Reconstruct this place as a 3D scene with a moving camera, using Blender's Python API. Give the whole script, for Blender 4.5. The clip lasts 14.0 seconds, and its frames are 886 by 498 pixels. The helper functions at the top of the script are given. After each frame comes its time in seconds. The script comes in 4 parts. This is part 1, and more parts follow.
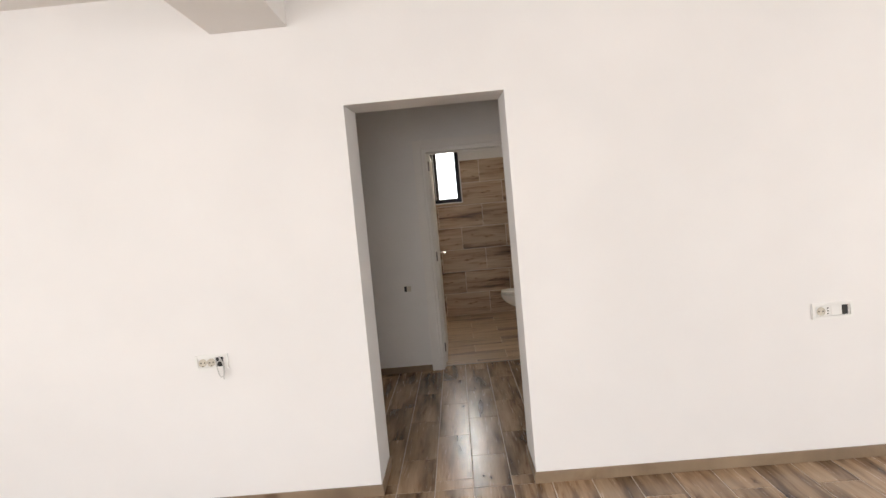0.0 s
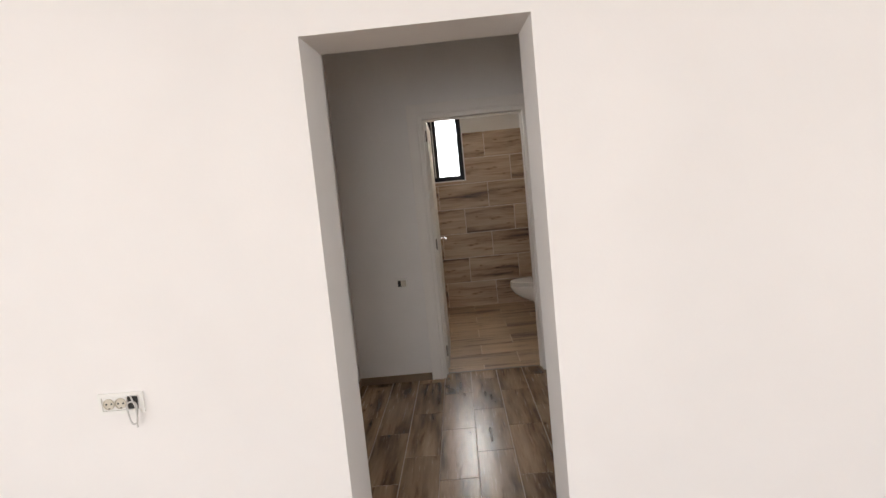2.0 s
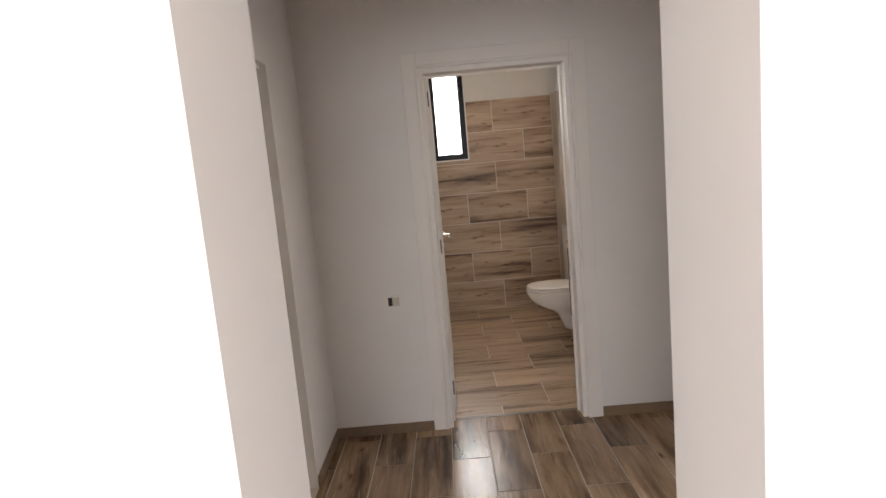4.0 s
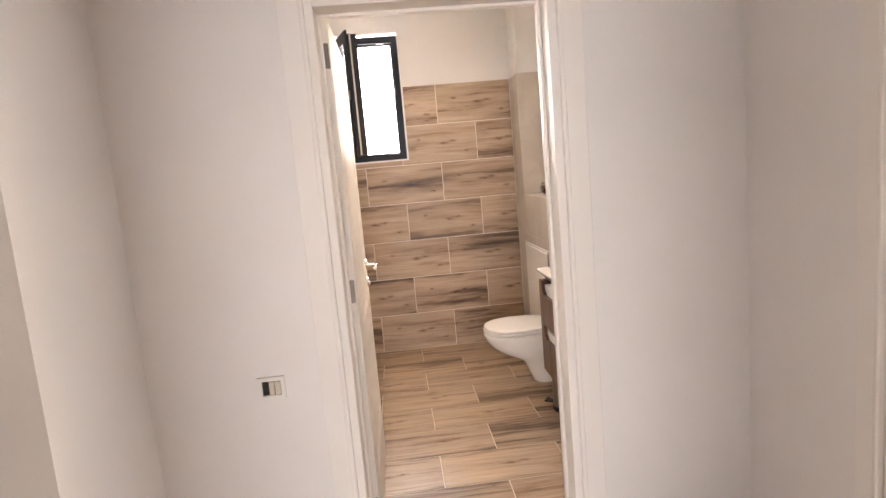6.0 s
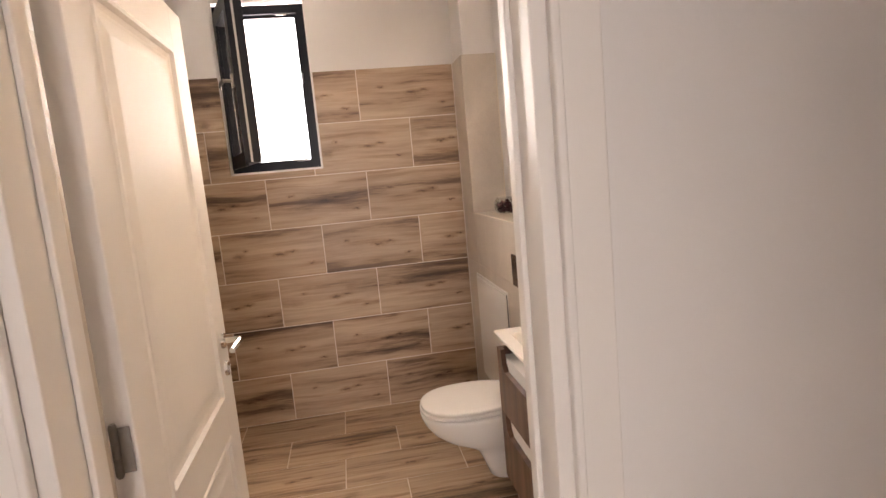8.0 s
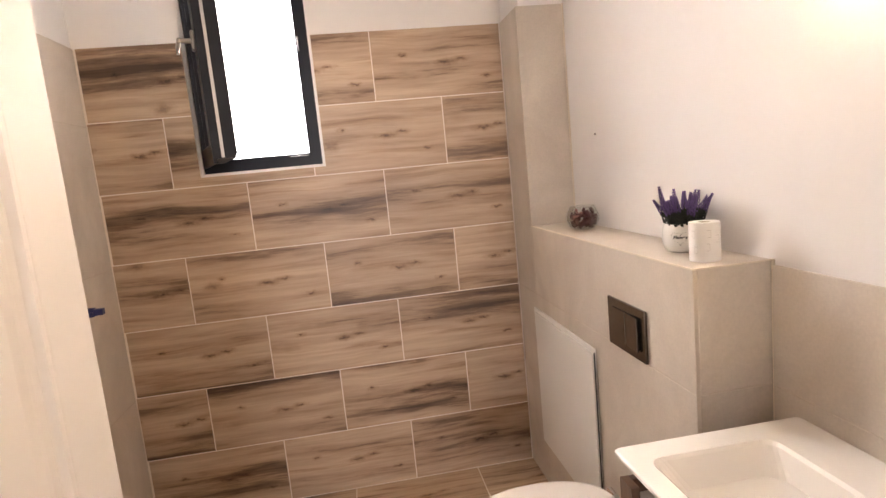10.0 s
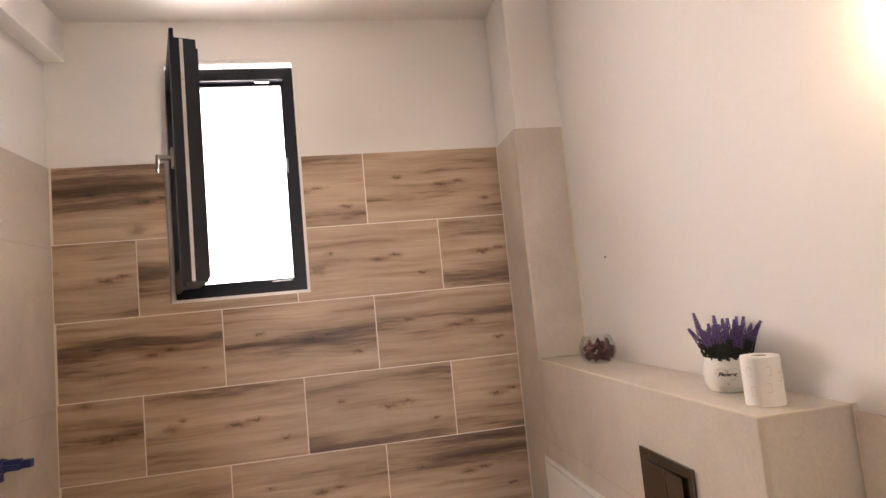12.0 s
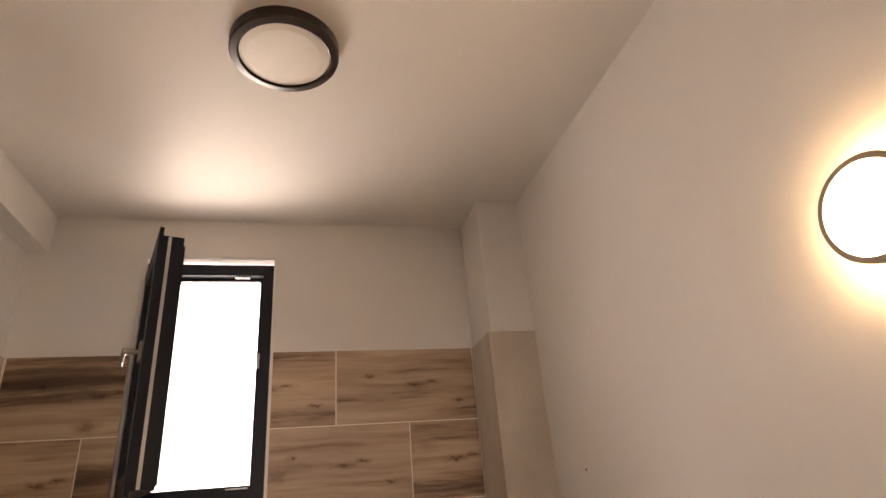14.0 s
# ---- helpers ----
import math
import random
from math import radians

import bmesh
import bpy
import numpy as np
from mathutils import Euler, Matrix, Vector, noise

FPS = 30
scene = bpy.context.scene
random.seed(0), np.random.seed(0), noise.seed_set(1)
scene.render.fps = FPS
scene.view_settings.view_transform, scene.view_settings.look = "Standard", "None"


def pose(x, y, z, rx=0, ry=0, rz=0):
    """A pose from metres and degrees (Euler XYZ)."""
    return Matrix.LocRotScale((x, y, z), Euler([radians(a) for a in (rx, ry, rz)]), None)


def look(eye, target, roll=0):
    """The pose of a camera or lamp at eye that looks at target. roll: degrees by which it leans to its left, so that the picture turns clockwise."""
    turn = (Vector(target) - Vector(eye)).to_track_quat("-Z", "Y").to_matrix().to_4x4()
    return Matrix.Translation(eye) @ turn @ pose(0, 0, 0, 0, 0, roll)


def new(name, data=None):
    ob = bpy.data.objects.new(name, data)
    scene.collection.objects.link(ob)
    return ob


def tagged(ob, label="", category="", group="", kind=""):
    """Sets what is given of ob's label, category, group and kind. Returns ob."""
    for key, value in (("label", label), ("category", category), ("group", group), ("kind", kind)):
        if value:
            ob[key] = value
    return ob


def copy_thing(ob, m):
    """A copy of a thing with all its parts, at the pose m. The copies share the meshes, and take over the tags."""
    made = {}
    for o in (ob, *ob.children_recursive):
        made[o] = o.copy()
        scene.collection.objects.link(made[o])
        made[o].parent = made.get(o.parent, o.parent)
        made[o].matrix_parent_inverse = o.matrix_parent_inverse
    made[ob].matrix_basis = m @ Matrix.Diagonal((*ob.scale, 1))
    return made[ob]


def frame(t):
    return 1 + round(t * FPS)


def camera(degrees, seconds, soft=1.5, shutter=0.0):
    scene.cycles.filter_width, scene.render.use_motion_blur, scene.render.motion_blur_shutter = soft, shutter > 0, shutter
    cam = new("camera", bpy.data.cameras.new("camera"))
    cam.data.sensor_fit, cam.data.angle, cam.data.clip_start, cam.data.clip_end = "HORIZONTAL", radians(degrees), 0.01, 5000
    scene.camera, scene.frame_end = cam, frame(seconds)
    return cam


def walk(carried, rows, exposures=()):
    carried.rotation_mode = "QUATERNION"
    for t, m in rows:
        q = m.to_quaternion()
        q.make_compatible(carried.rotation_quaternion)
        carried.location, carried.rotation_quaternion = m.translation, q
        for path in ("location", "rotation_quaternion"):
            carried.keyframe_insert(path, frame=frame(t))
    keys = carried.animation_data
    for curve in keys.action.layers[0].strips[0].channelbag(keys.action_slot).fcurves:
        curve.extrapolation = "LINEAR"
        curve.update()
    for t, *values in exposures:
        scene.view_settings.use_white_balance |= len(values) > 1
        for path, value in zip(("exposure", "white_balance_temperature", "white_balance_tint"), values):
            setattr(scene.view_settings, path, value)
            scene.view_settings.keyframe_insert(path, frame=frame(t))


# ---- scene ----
cam = camera(76.1, 14.0)
PATH = [
    (0, (-0.972, -7.781, 1.404), (-1.024, -5.785, 1.284), -5.3),
    (0.5, (-0.994, -7.578, 1.434), (-1.057, -5.585, 1.29), -5.3),
    (1, (-1.026, -7.416, 1.429), (-1.089, -5.422, 1.284), -5.3),
    (1.5, (-1.007, -7.183, 1.412), (-1.071, -5.191, 1.245), -5.5),
    (2, (-0.986, -6.938, 1.406), (-1.049, -4.948, 1.215), -5.6),
    (2.2, (-1.002, -6.849, 1.396), (-1.063, -4.861, 1.187), -5.8),
    (4.3, (-1.145, -5.576, 1.456), (-1.146, -3.594, 1.185), -4.6),
    (4.5, (-1.157, -5.457, 1.455), (-1.092, -3.476, 1.183), -5.0),
    (5, (-1.117, -5.160, 1.424), (-0.980, -3.183, 1.152), -5.3),
    (5.5, (-1.017, -4.858, 1.429), (-0.873, -2.882, 1.161), -5.2),
    (6, (-0.988, -4.558, 1.427), (-0.836, -2.581, 1.160), -5.0),
    (6.5, (-0.917, -4.278, 1.449), (-0.633, -2.318, 1.169), -5.4),
    (7, (-0.835, -4.009, 1.451), (-0.527, -2.053, 1.173), -5.4),
    (7.5, (-0.752, -3.783, 1.479), (-0.435, -1.828, 1.202), -5.2),
    (8, (-0.742, -3.534, 1.465), (-0.419, -1.579, 1.194), -5.2),
    (8.2, (-0.732, -3.447, 1.477), (-0.420, -1.490, 1.208), -5.5),
    (10.5, (-0.727, -2.46, 1.485), (-0.447, -0.5, 1.205), -5.5),
    (11, (-0.717, -2.392, 1.462), (-0.426, -0.424, 1.262), -5.5),
    (11.5, (-0.696, -2.377, 1.464), (-0.388, -0.401, 1.445), -5.4),
    (12, (-0.697, -2.375, 1.468), (-0.354, -0.413, 1.643), -5.4),
    (12.5, (-0.702, -2.375, 1.472), (-0.319, -0.444, 1.826), -5.4),
    (13, (-0.702, -2.367, 1.474), (-0.288, -0.481, 1.997), -5.3),
    (13.5, (-0.692, -2.361, 1.474), (-0.262, -0.533, 2.161), -5.2),
    (14, (-0.71, -2.378, 1.499), (-0.249, -0.61, 2.314), -4.9),
]
walk(cam, [(t, look(e, g, r)) for t, e, g, r in PATH],
     exposures=[(0, -0.63, 6550, 9), (2.2, -0.62, 6550, 10), (4.3, 0.30, 6550, 13), (5.0, 1.00, 6700, 17), (6.0, 1.09, 6750, 16), (7.0, 0.86, 7000, 19), (8.0, 0.68, 7100, 19),
                (10.5, 1.15, 6700, 18), (11.2, 1.18, 6700, 18), (12.0, 0.68, 6900, 20), (13.0, 0.12, 7500, 22), (14.0, -0.26, 7900, 23)])

# ---- world and light ----
world = bpy.data.worlds.new("world")
scene.world = world
world.use_nodes = True
wn = world.node_tree
sky = wn.nodes.new("ShaderNodeTexSky")
sky.sky_type = "NISHITA"
sky.sun_disc = False
sky.sun_elevation, sky.sun_rotation = radians(52), radians(215)
wn.links.new(sky.outputs["Color"], wn.nodes["Background"].inputs["Color"])
wn.nodes["Background"].inputs["Strength"].default_value = 0.12


def lamp(name, kind, m, energy, colour, **more):
    data = bpy.data.lights.new(name, kind)
    data.energy, data.color = energy, colour
    for key, value in more.items():
        if key == "size":
            data.size = value
        elif key == "size_y":
            data.shape, data.size_y = "RECTANGLE", value
        elif key == "angle":
            data.angle = value
    ob = new(name, data)
    ob.matrix_world = m
    return ob


SUN_TO = Vector((math.sin(radians(215)) * math.cos(radians(52)), math.cos(radians(215)) * math.cos(radians(52)), math.sin(radians(52))))
lamp("sun", "SUN", look(SUN_TO * 30, (0, 0, 0)), 4.0, (1.0, 0.95, 0.88), angle=radians(0.5))
# sky light for the bathroom window, from a lamp just outside its opening
lamp("window_daylight_bath", "AREA", look((-1.112, 0.36, 2.05), (-1.112, -1, 1.70)), 64, (1.0, 0.96, 0.90), size=0.9, size_y=0.95)
# lamp added outside below the window, imitating light bounced up off the ground
lamp("ground_bounce_lamp_bath", "AREA", look((-1.112, 0.95, 1.10), (-1.112, -0.5, 2.55)), 22, (1.0, 0.97, 0.90), size=2.2, size_y=0.7)
# fill lamps at assumed, unseen side windows, added to brighten the opening's reveals
lamp("daylight_fill_living_left", "AREA", look((-5.15, -8.2, 1.5), (0, -7.2, 0.2)), 85, (0.97, 0.98, 1.0), size=2.4, size_y=1.5)
lamp("daylight_fill_living_right", "AREA", look((4.15, -8.4, 1.5), (-1.2, -5.4, 1.0)), 150, (0.98, 0.98, 1.0), size=2.2, size_y=1.5)
# fill lamp at an assumed, unseen rear window, placed to light the hall evenly
lamp("daylight_fill_living_back", "AREA", look((-2.1, -11.55, 1.45), (-1.1, -5, 0.9)), 265, (0.98, 0.98, 1.0), size=4.2, size_y=1.6)
# fill lamp at an assumed, unseen bedroom window, placed to brighten the hall
lamp("daylight_fill_bedroom", "AREA", look((4.15, -3.6, 1.5), (0, -3.6, 1.3)), 76, (1.0, 0.98, 0.95), size=1.6, size_y=1.3)


# ---- materials ----
def material(name, build):
    m = bpy.data.materials.new(name)
    m.use_nodes = True
    nt = m.node_tree
    build(nt, nt.nodes["Principled BSDF"])
    return m


def node(nt, kind, **props):
    n = nt.nodes.new(kind)
    for key, value in props.items():
        if key == "noise_dimensions":
            n.noise_dimensions = value
        elif key == "operation":
            n.operation = value
        elif key == "blend_type":
            n.data_type, n.blend_type = "RGBA", value
        elif key == "feature":
            n.feature = value
        else:
            n.inputs[key].default_value = value
    return n


def ramp(nt, src, stops):
    r = nt.nodes.new("ShaderNodeValToRGB")
    els = r.color_ramp.elements
    while len(els) < len(stops):
        els.new(0.5)
    for e, (p, c) in zip(els, stops):
        e.position, e.color = p, (*c, 1)
    nt.links.new(src, r.inputs["Fac"])
    return r.outputs["Color"]


def bump(nt, bsdf, src, strength, distance):
    b = nt.nodes.new("ShaderNodeBump")
    b.inputs["Strength"].default_value, b.inputs["Distance"].default_value = strength, distance
    nt.links.new(src, b.inputs["Height"])
    nt.links.new(b.outputs["Normal"], bsdf.inputs["Normal"])


def paint(colour, rough=0.6, vary=0.04, grain=90.0, relief=0.0006, spec=0.5):
    """Painted plaster, lacquer or plain ceramic: faint blotches and a fine relief."""
    def build(nt, bsdf):
        co = nt.nodes.new("ShaderNodeTexCoord")
        big = node(nt, "ShaderNodeTexNoise", Scale=1.7, Detail=3.0)
        fine = node(nt, "ShaderNodeTexNoise", Scale=grain, Detail=3.0)
        for n in (big, fine):
            nt.links.new(co.outputs["Object"], n.inputs["Vector"])
        lo = tuple(c * (1 - vary) for c in colour)
        hi = tuple(min(1, c * (1 + vary)) for c in colour)
        nt.links.new(ramp(nt, big.outputs["Fac"], [(0.3, lo), (0.7, hi)]), bsdf.inputs["Base Color"])
        bsdf.inputs["Roughness"].default_value = rough
        bsdf.inputs["Specular IOR Level"].default_value = spec
        if relief:
            bump(nt, bsdf, fine.outputs["Fac"], 0.4, relief)
    return build


def metal(colour, rough):
    def build(nt, bsdf):
        co = nt.nodes.new("ShaderNodeTexCoord")
        n = node(nt, "ShaderNodeTexNoise", Scale=40.0, Detail=2.0)
        nt.links.new(co.outputs["Object"], n.inputs["Vector"])
        r = nt.nodes.new("ShaderNodeMapRange")
        r.inputs["To Min"].default_value, r.inputs["To Max"].default_value = rough * 0.7, rough * 1.4
        nt.links.new(n.outputs["Fac"], r.inputs["Value"])
        nt.links.new(r.outputs["Result"], bsdf.inputs["Roughness"])
        bsdf.inputs["Base Color"].default_value = (*colour, 1)
        bsdf.inputs["Metallic"].default_value = 1.0
    return build


def wood(stops, rough, along=1.5, across=13.0, knots=0.55, island=False, bright=0.22, relief=0.0004, vein=0.85, waver=0.05, ragged=0.55, knot=(3.6, 9.0), eyes=()):
    """Printed wood grain along local x, shifted from piece to piece."""
    def build(nt, bsdf):
        L = nt.links.new
        co = nt.nodes.new("ShaderNodeTexCoord")
        if island:
            rnd = nt.nodes.new("ShaderNodeNewGeometry").outputs["Random Per Island"]
        else:
            rnd = nt.nodes.new("ShaderNodeObjectInfo").outputs["Random"]
        shift = nt.nodes.new("ShaderNodeCombineXYZ")
        for axis, k in (("X", 37.0), ("Y", 53.0), ("Z", 71.0)):
            mul = node(nt, "ShaderNodeMath", operation="MULTIPLY")
            mul.inputs[1].default_value = k
            L(rnd, mul.inputs[0])
            L(mul.outputs[0], shift.inputs[axis])
        add = node(nt, "ShaderNodeVectorMath", operation="ADD")
        L(co.outputs["Object"], add.inputs[0])
        L(shift.outputs[0], add.inputs[1])
        # slow waver of the grain lines
        wav = node(nt, "ShaderNodeTexNoise", Scale=2.2, Detail=2.0)
        L(add.outputs[0], wav.inputs["Vector"])
        wsc = node(nt, "ShaderNodeVectorMath", operation="MULTIPLY")
        wsc.inputs[1].default_value = (0.0, waver, 0.0)
        L(wav.outputs["Color"], wsc.inputs[0])
        add2 = node(nt, "ShaderNodeVectorMath", operation="ADD")
        L(add.outputs[0], add2.inputs[0])
        L(wsc.outputs[0], add2.inputs[1])
        mp = nt.nodes.new("ShaderNodeMapping")
        mp.inputs["Scale"].default_value = (along, across, 1.0)
        L(add2.outputs[0], mp.inputs["Vector"])
        g1 = node(nt, "ShaderNodeTexNoise", Scale=1.0, Detail=7.0, Roughness=ragged)
        L(mp.outputs[0], g1.inputs["Vector"])
        mp2 = nt.nodes.new("ShaderNodeMapping")
        mp2.inputs["Scale"].default_value = (along * 4, across * 9, 1.0)
        L(add2.outputs[0], mp2.inputs["Vector"])
        g2 = node(nt, "ShaderNodeTexNoise", Scale=1.0, Detail=3.0)
        L(mp2.outputs[0], g2.inputs["Vector"])
        base = ramp(nt, g1.outputs["Fac"], stops)
        fine = ramp(nt, g2.outputs["Fac"], [(0.3, (0.80, 0.78, 0.76)), (0.6, (1, 1, 1))])
        # thin dark veins, broken along their length
        mp3 = nt.nodes.new("ShaderNodeMapping")
        mp3.inputs["Scale"].default_value = (along * 2.2, across * 3.2, 1.0)
        L(add2.outputs[0], mp3.inputs["Vector"])
        g3 = node(nt, "ShaderNodeTexNoise", Scale=1.0, Detail=6.0, Roughness=0.62, Distortion=0.25)
        L(mp3.outputs[0], g3.inputs["Vector"])
        veins = ramp(nt, g3.outputs["Fac"], [(0.315, (0.46, 0.35, 0.27)), (0.40, (0.85, 0.80, 0.75)), (0.47, (1, 1, 1))])
        vmix = node(nt, "ShaderNodeMix", blend_type="MULTIPLY")
        vmix.inputs[0].default_value = vein
        L(base, vmix.inputs[6])
        L(veins, vmix.inputs[7])
        base = vmix.outputs[2]
        mix = node(nt, "ShaderNodeMix", blend_type="MULTIPLY")
        mix.inputs[0].default_value = 0.8
        L(base, mix.inputs[6])
        L(fine, mix.inputs[7])
        # knots
        mk = nt.nodes.new("ShaderNodeMapping")
        mk.inputs["Scale"].default_value = (*knot, 1.0)
        # knots with torn edges
        tear = node(nt, "ShaderNodeTexNoise", Scale=38.0, Detail=3.0, Roughness=0.65)
        L(add.outputs[0], tear.inputs["Vector"])
        tsc = node(nt, "ShaderNodeVectorMath", operation="MULTIPLY")
        tsc.inputs[1].default_value = (0.075, 0.028, 0.0)
        L(tear.outputs["Color"], tsc.inputs[0])
        add3 = node(nt, "ShaderNodeVectorMath", operation="ADD")
        L(add2.outputs[0], add3.inputs[0])
        L(tsc.outputs[0], add3.inputs[1])
        L(add3.outputs[0], mk.inputs["Vector"])
        vor = node(nt, "ShaderNodeTexVoronoi", Scale=1.0, Randomness=1.0)
        L(mk.outputs[0], vor.inputs["Vector"])
        kn = ramp(nt, vor.outputs["Distance"], [(0.03, (0.13, 0.085, 0.06)), (0.065, (0.42, 0.33, 0.26)), (0.11, (0.80, 0.75, 0.70)), (0.20, (1, 1, 1))])
        mix2 = node(nt, "ShaderNodeMix", blend_type="MULTIPLY")
        mix2.inputs[0].default_value = knots
        L(mix.outputs[2], mix2.inputs[6])
        L(kn, mix2.inputs[7])
        # elongated dark eyes, at the same place of every print
        for ex, ey, el, eh in eyes:
            off = node(nt, "ShaderNodeVectorMath", operation="SUBTRACT")
            off.inputs[1].default_value = (ex + 0.0375, ey + 0.014, 0.0)
            lump = node(nt, "ShaderNodeVectorMath", operation="ADD")
            L(co.outputs["Object"], lump.inputs[0])
            L(tsc.outputs[0], lump.inputs[1])
            L(lump.outputs[0], off.inputs[0])
            squeeze = node(nt, "ShaderNodeVectorMath", operation="MULTIPLY")
            squeeze.inputs[1].default_value = (1 / el, 1 / eh, 0.0)
            L(off.outputs[0], squeeze.inputs[0])
            far = node(nt, "ShaderNodeVectorMath", operation="LENGTH")
            L(squeeze.outputs[0], far.inputs[0])
            spot = ramp(nt, far.outputs["Value"], [(0.10, (0.16, 0.11, 0.08)), (0.24, (0.46, 0.37, 0.30)), (0.55, (0.80, 0.75, 0.70)), (1.0, (1, 1, 1))])
            mix3 = node(nt, "ShaderNodeMix", blend_type="MULTIPLY")
            mix3.inputs[0].default_value = 0.9
            L(mix2.outputs[2], mix3.inputs[6])
            L(spot, mix3.inputs[7])
            mix2 = mix3
        # piece by piece lightness
        hs = nt.nodes.new("ShaderNodeHueSaturation")
        mr = nt.nodes.new("ShaderNodeMapRange")
        mr.inputs["To Min"].default_value, mr.inputs["To Max"].default_value = 1 - bright, 1 + bright
        L(rnd, mr.inputs["Value"])
        L(mr.outputs["Result"], hs.inputs["Value"])
        L(mix2.outputs[2], hs.inputs["Color"])
        L(hs.outputs["Color"], bsdf.inputs["Base Color"])
        rr = nt.nodes.new("ShaderNodeMapRange")
        rr.inputs["To Min"].default_value, rr.inputs["To Max"].default_value = rough * 0.8, rough * 1.25
        L(g2.outputs["Fac"], rr.inputs["Value"])
        L(rr.outputs["Result"], bsdf.inputs["Roughness"])
        bump(nt, bsdf, g2.outputs["Fac"], 0.35, relief)
    return build


def cloudy(lo, hi, rough):
    """Grey stone-look tile: soft clouds and fine speckle."""
    def build(nt, bsdf):
        L = nt.links.new
        co = nt.nodes.new("ShaderNodeTexCoord")
        a = node(nt, "ShaderNodeTexNoise", Scale=2.6, Detail=7.0, Roughness=0.6, Distortion=0.7)
        b = node(nt, "ShaderNodeTexNoise", Scale=140.0, Detail=2.0)
        for n in (a, b):
            L(co.outputs["Object"], n.inputs["Vector"])
        c = ramp(nt, a.outputs["Fac"], [(0.32, lo), (0.68, hi)])
        f = ramp(nt, b.outputs["Fac"], [(0.3, (0.9, 0.9, 0.9)), (0.7, (1, 1, 1))])
        mix = node(nt, "ShaderNodeMix", blend_type="MULTIPLY")
        mix.inputs[0].default_value = 0.7
        L(c, mix.inputs[6])
        L(f, mix.inputs[7])
        L(mix.outputs[2], bsdf.inputs["Base Color"])
        bsdf.inputs["Roughness"].default_value = rough
        bump(nt, bsdf, b.outputs["Fac"], 0.2, 0.0003)
    return build


def glow(colour, strength):
    def build(nt, bsdf):
        bsdf.inputs["Base Color"].default_value = (0.9, 0.9, 0.88, 1)
        bsdf.inputs["Emission Color"].default_value = (*colour, 1)
        bsdf.inputs["Emission Strength"].default_value = strength
    return build


def glass(nt, bsdf):
    bsdf.inputs["Base Color"].default_value = (0.97, 0.98, 0.98, 1)
    bsdf.inputs["Transmission Weight"].default_value = 1.0
    bsdf.inputs["Roughness"].default_value = 0.02
    bsdf.inputs["IOR"].default_value = 1.45


def thin_glass(nt, bsdf):
    """Blown glass thin enough to bend nothing: clear, with gloss at its rim."""
    clear = nt.nodes.new("ShaderNodeBsdfTransparent")
    clear.inputs["Color"].default_value = (0.95, 0.96, 0.96, 1)
    shine = nt.nodes.new("ShaderNodeBsdfGlossy")
    shine.inputs["Roughness"].default_value = 0.03
    rim = nt.nodes.new("ShaderNodeLayerWeight")
    rim.inputs["Blend"].default_value = 0.25
    weak = node(nt, "ShaderNodeMath", operation="MULTIPLY")
    weak.inputs[1].default_value = 0.4
    nt.links.new(rim.outputs["Facing"], weak.inputs[0])
    mix = nt.nodes.new("ShaderNodeMixShader")
    nt.links.new(weak.outputs[0], mix.inputs[0])
    nt.links.new(clear.outputs[0], mix.inputs[1])
    nt.links.new(shine.outputs[0], mix.inputs[2])
    nt.links.new(mix.outputs[0], nt.nodes["Material Output"].inputs["Surface"])


WALL = material("wall_paint", paint((0.80, 0.775, 0.752), 0.75, 0.025))
CEIL = material("ceiling_paint", paint((0.80, 0.775, 0.745), 0.85, 0.02))
LACQUER = material("door_lacquer", paint((0.82, 0.785, 0.745), 0.48, 0.02, 30.0, 0.0002, 0.28))
REVEAL = material("reveal_paint", paint((0.82, 0.80, 0.78), 0.6, 0.03))
CERAMIC = material("white_ceramic", paint((0.84, 0.81, 0.765), 0.12, 0.01, 20.0, 0.0))
PLASTIC = material("white_plastic", paint((0.80, 0.785, 0.75), 0.35, 0.02, 60.0, 0.0001))
GREYPLASTIC = material("ivory_plastic", paint((0.60, 0.55, 0.46), 0.4, 0.03))
LOOSECABLE = material("grey_cable", paint((0.52, 0.50, 0.48), 0.5, 0.05))
BLACK = material("black_plastic", paint((0.015, 0.014, 0.014), 0.4, 0.1))
BLUE = material("blue_plastic", paint((0.012, 0.02, 0.12), 0.4, 0.1))
ANTHRACITE = material("anthracite_frame", paint((0.009, 0.011, 0.018), 0.42, 0.1, 120.0, 0.0002, 0.25))
GASKET = material("silver_gear", metal((0.5, 0.5, 0.5), 0.4))
CHROME = material("chrome", metal((0.78, 0.77, 0.75), 0.12))
STEEL = material("satin_steel", metal((0.27, 0.25, 0.22), 0.3))
BRONZE = material("dark_steel", metal((0.20, 0.18, 0.16), 0.35))
DARKPLATE = material("flush_plate_finish", metal((0.16, 0.14, 0.122), 0.2))
GROUT = material("grout", paint((0.84, 0.76, 0.67), 0.9, 0.06))
GROUTDARK = material("floor_grout", paint((0.64, 0.56, 0.48), 0.8, 0.12))
TAPEJOINT = material("corner_trim", paint((0.74, 0.66, 0.54), 0.5, 0.05))
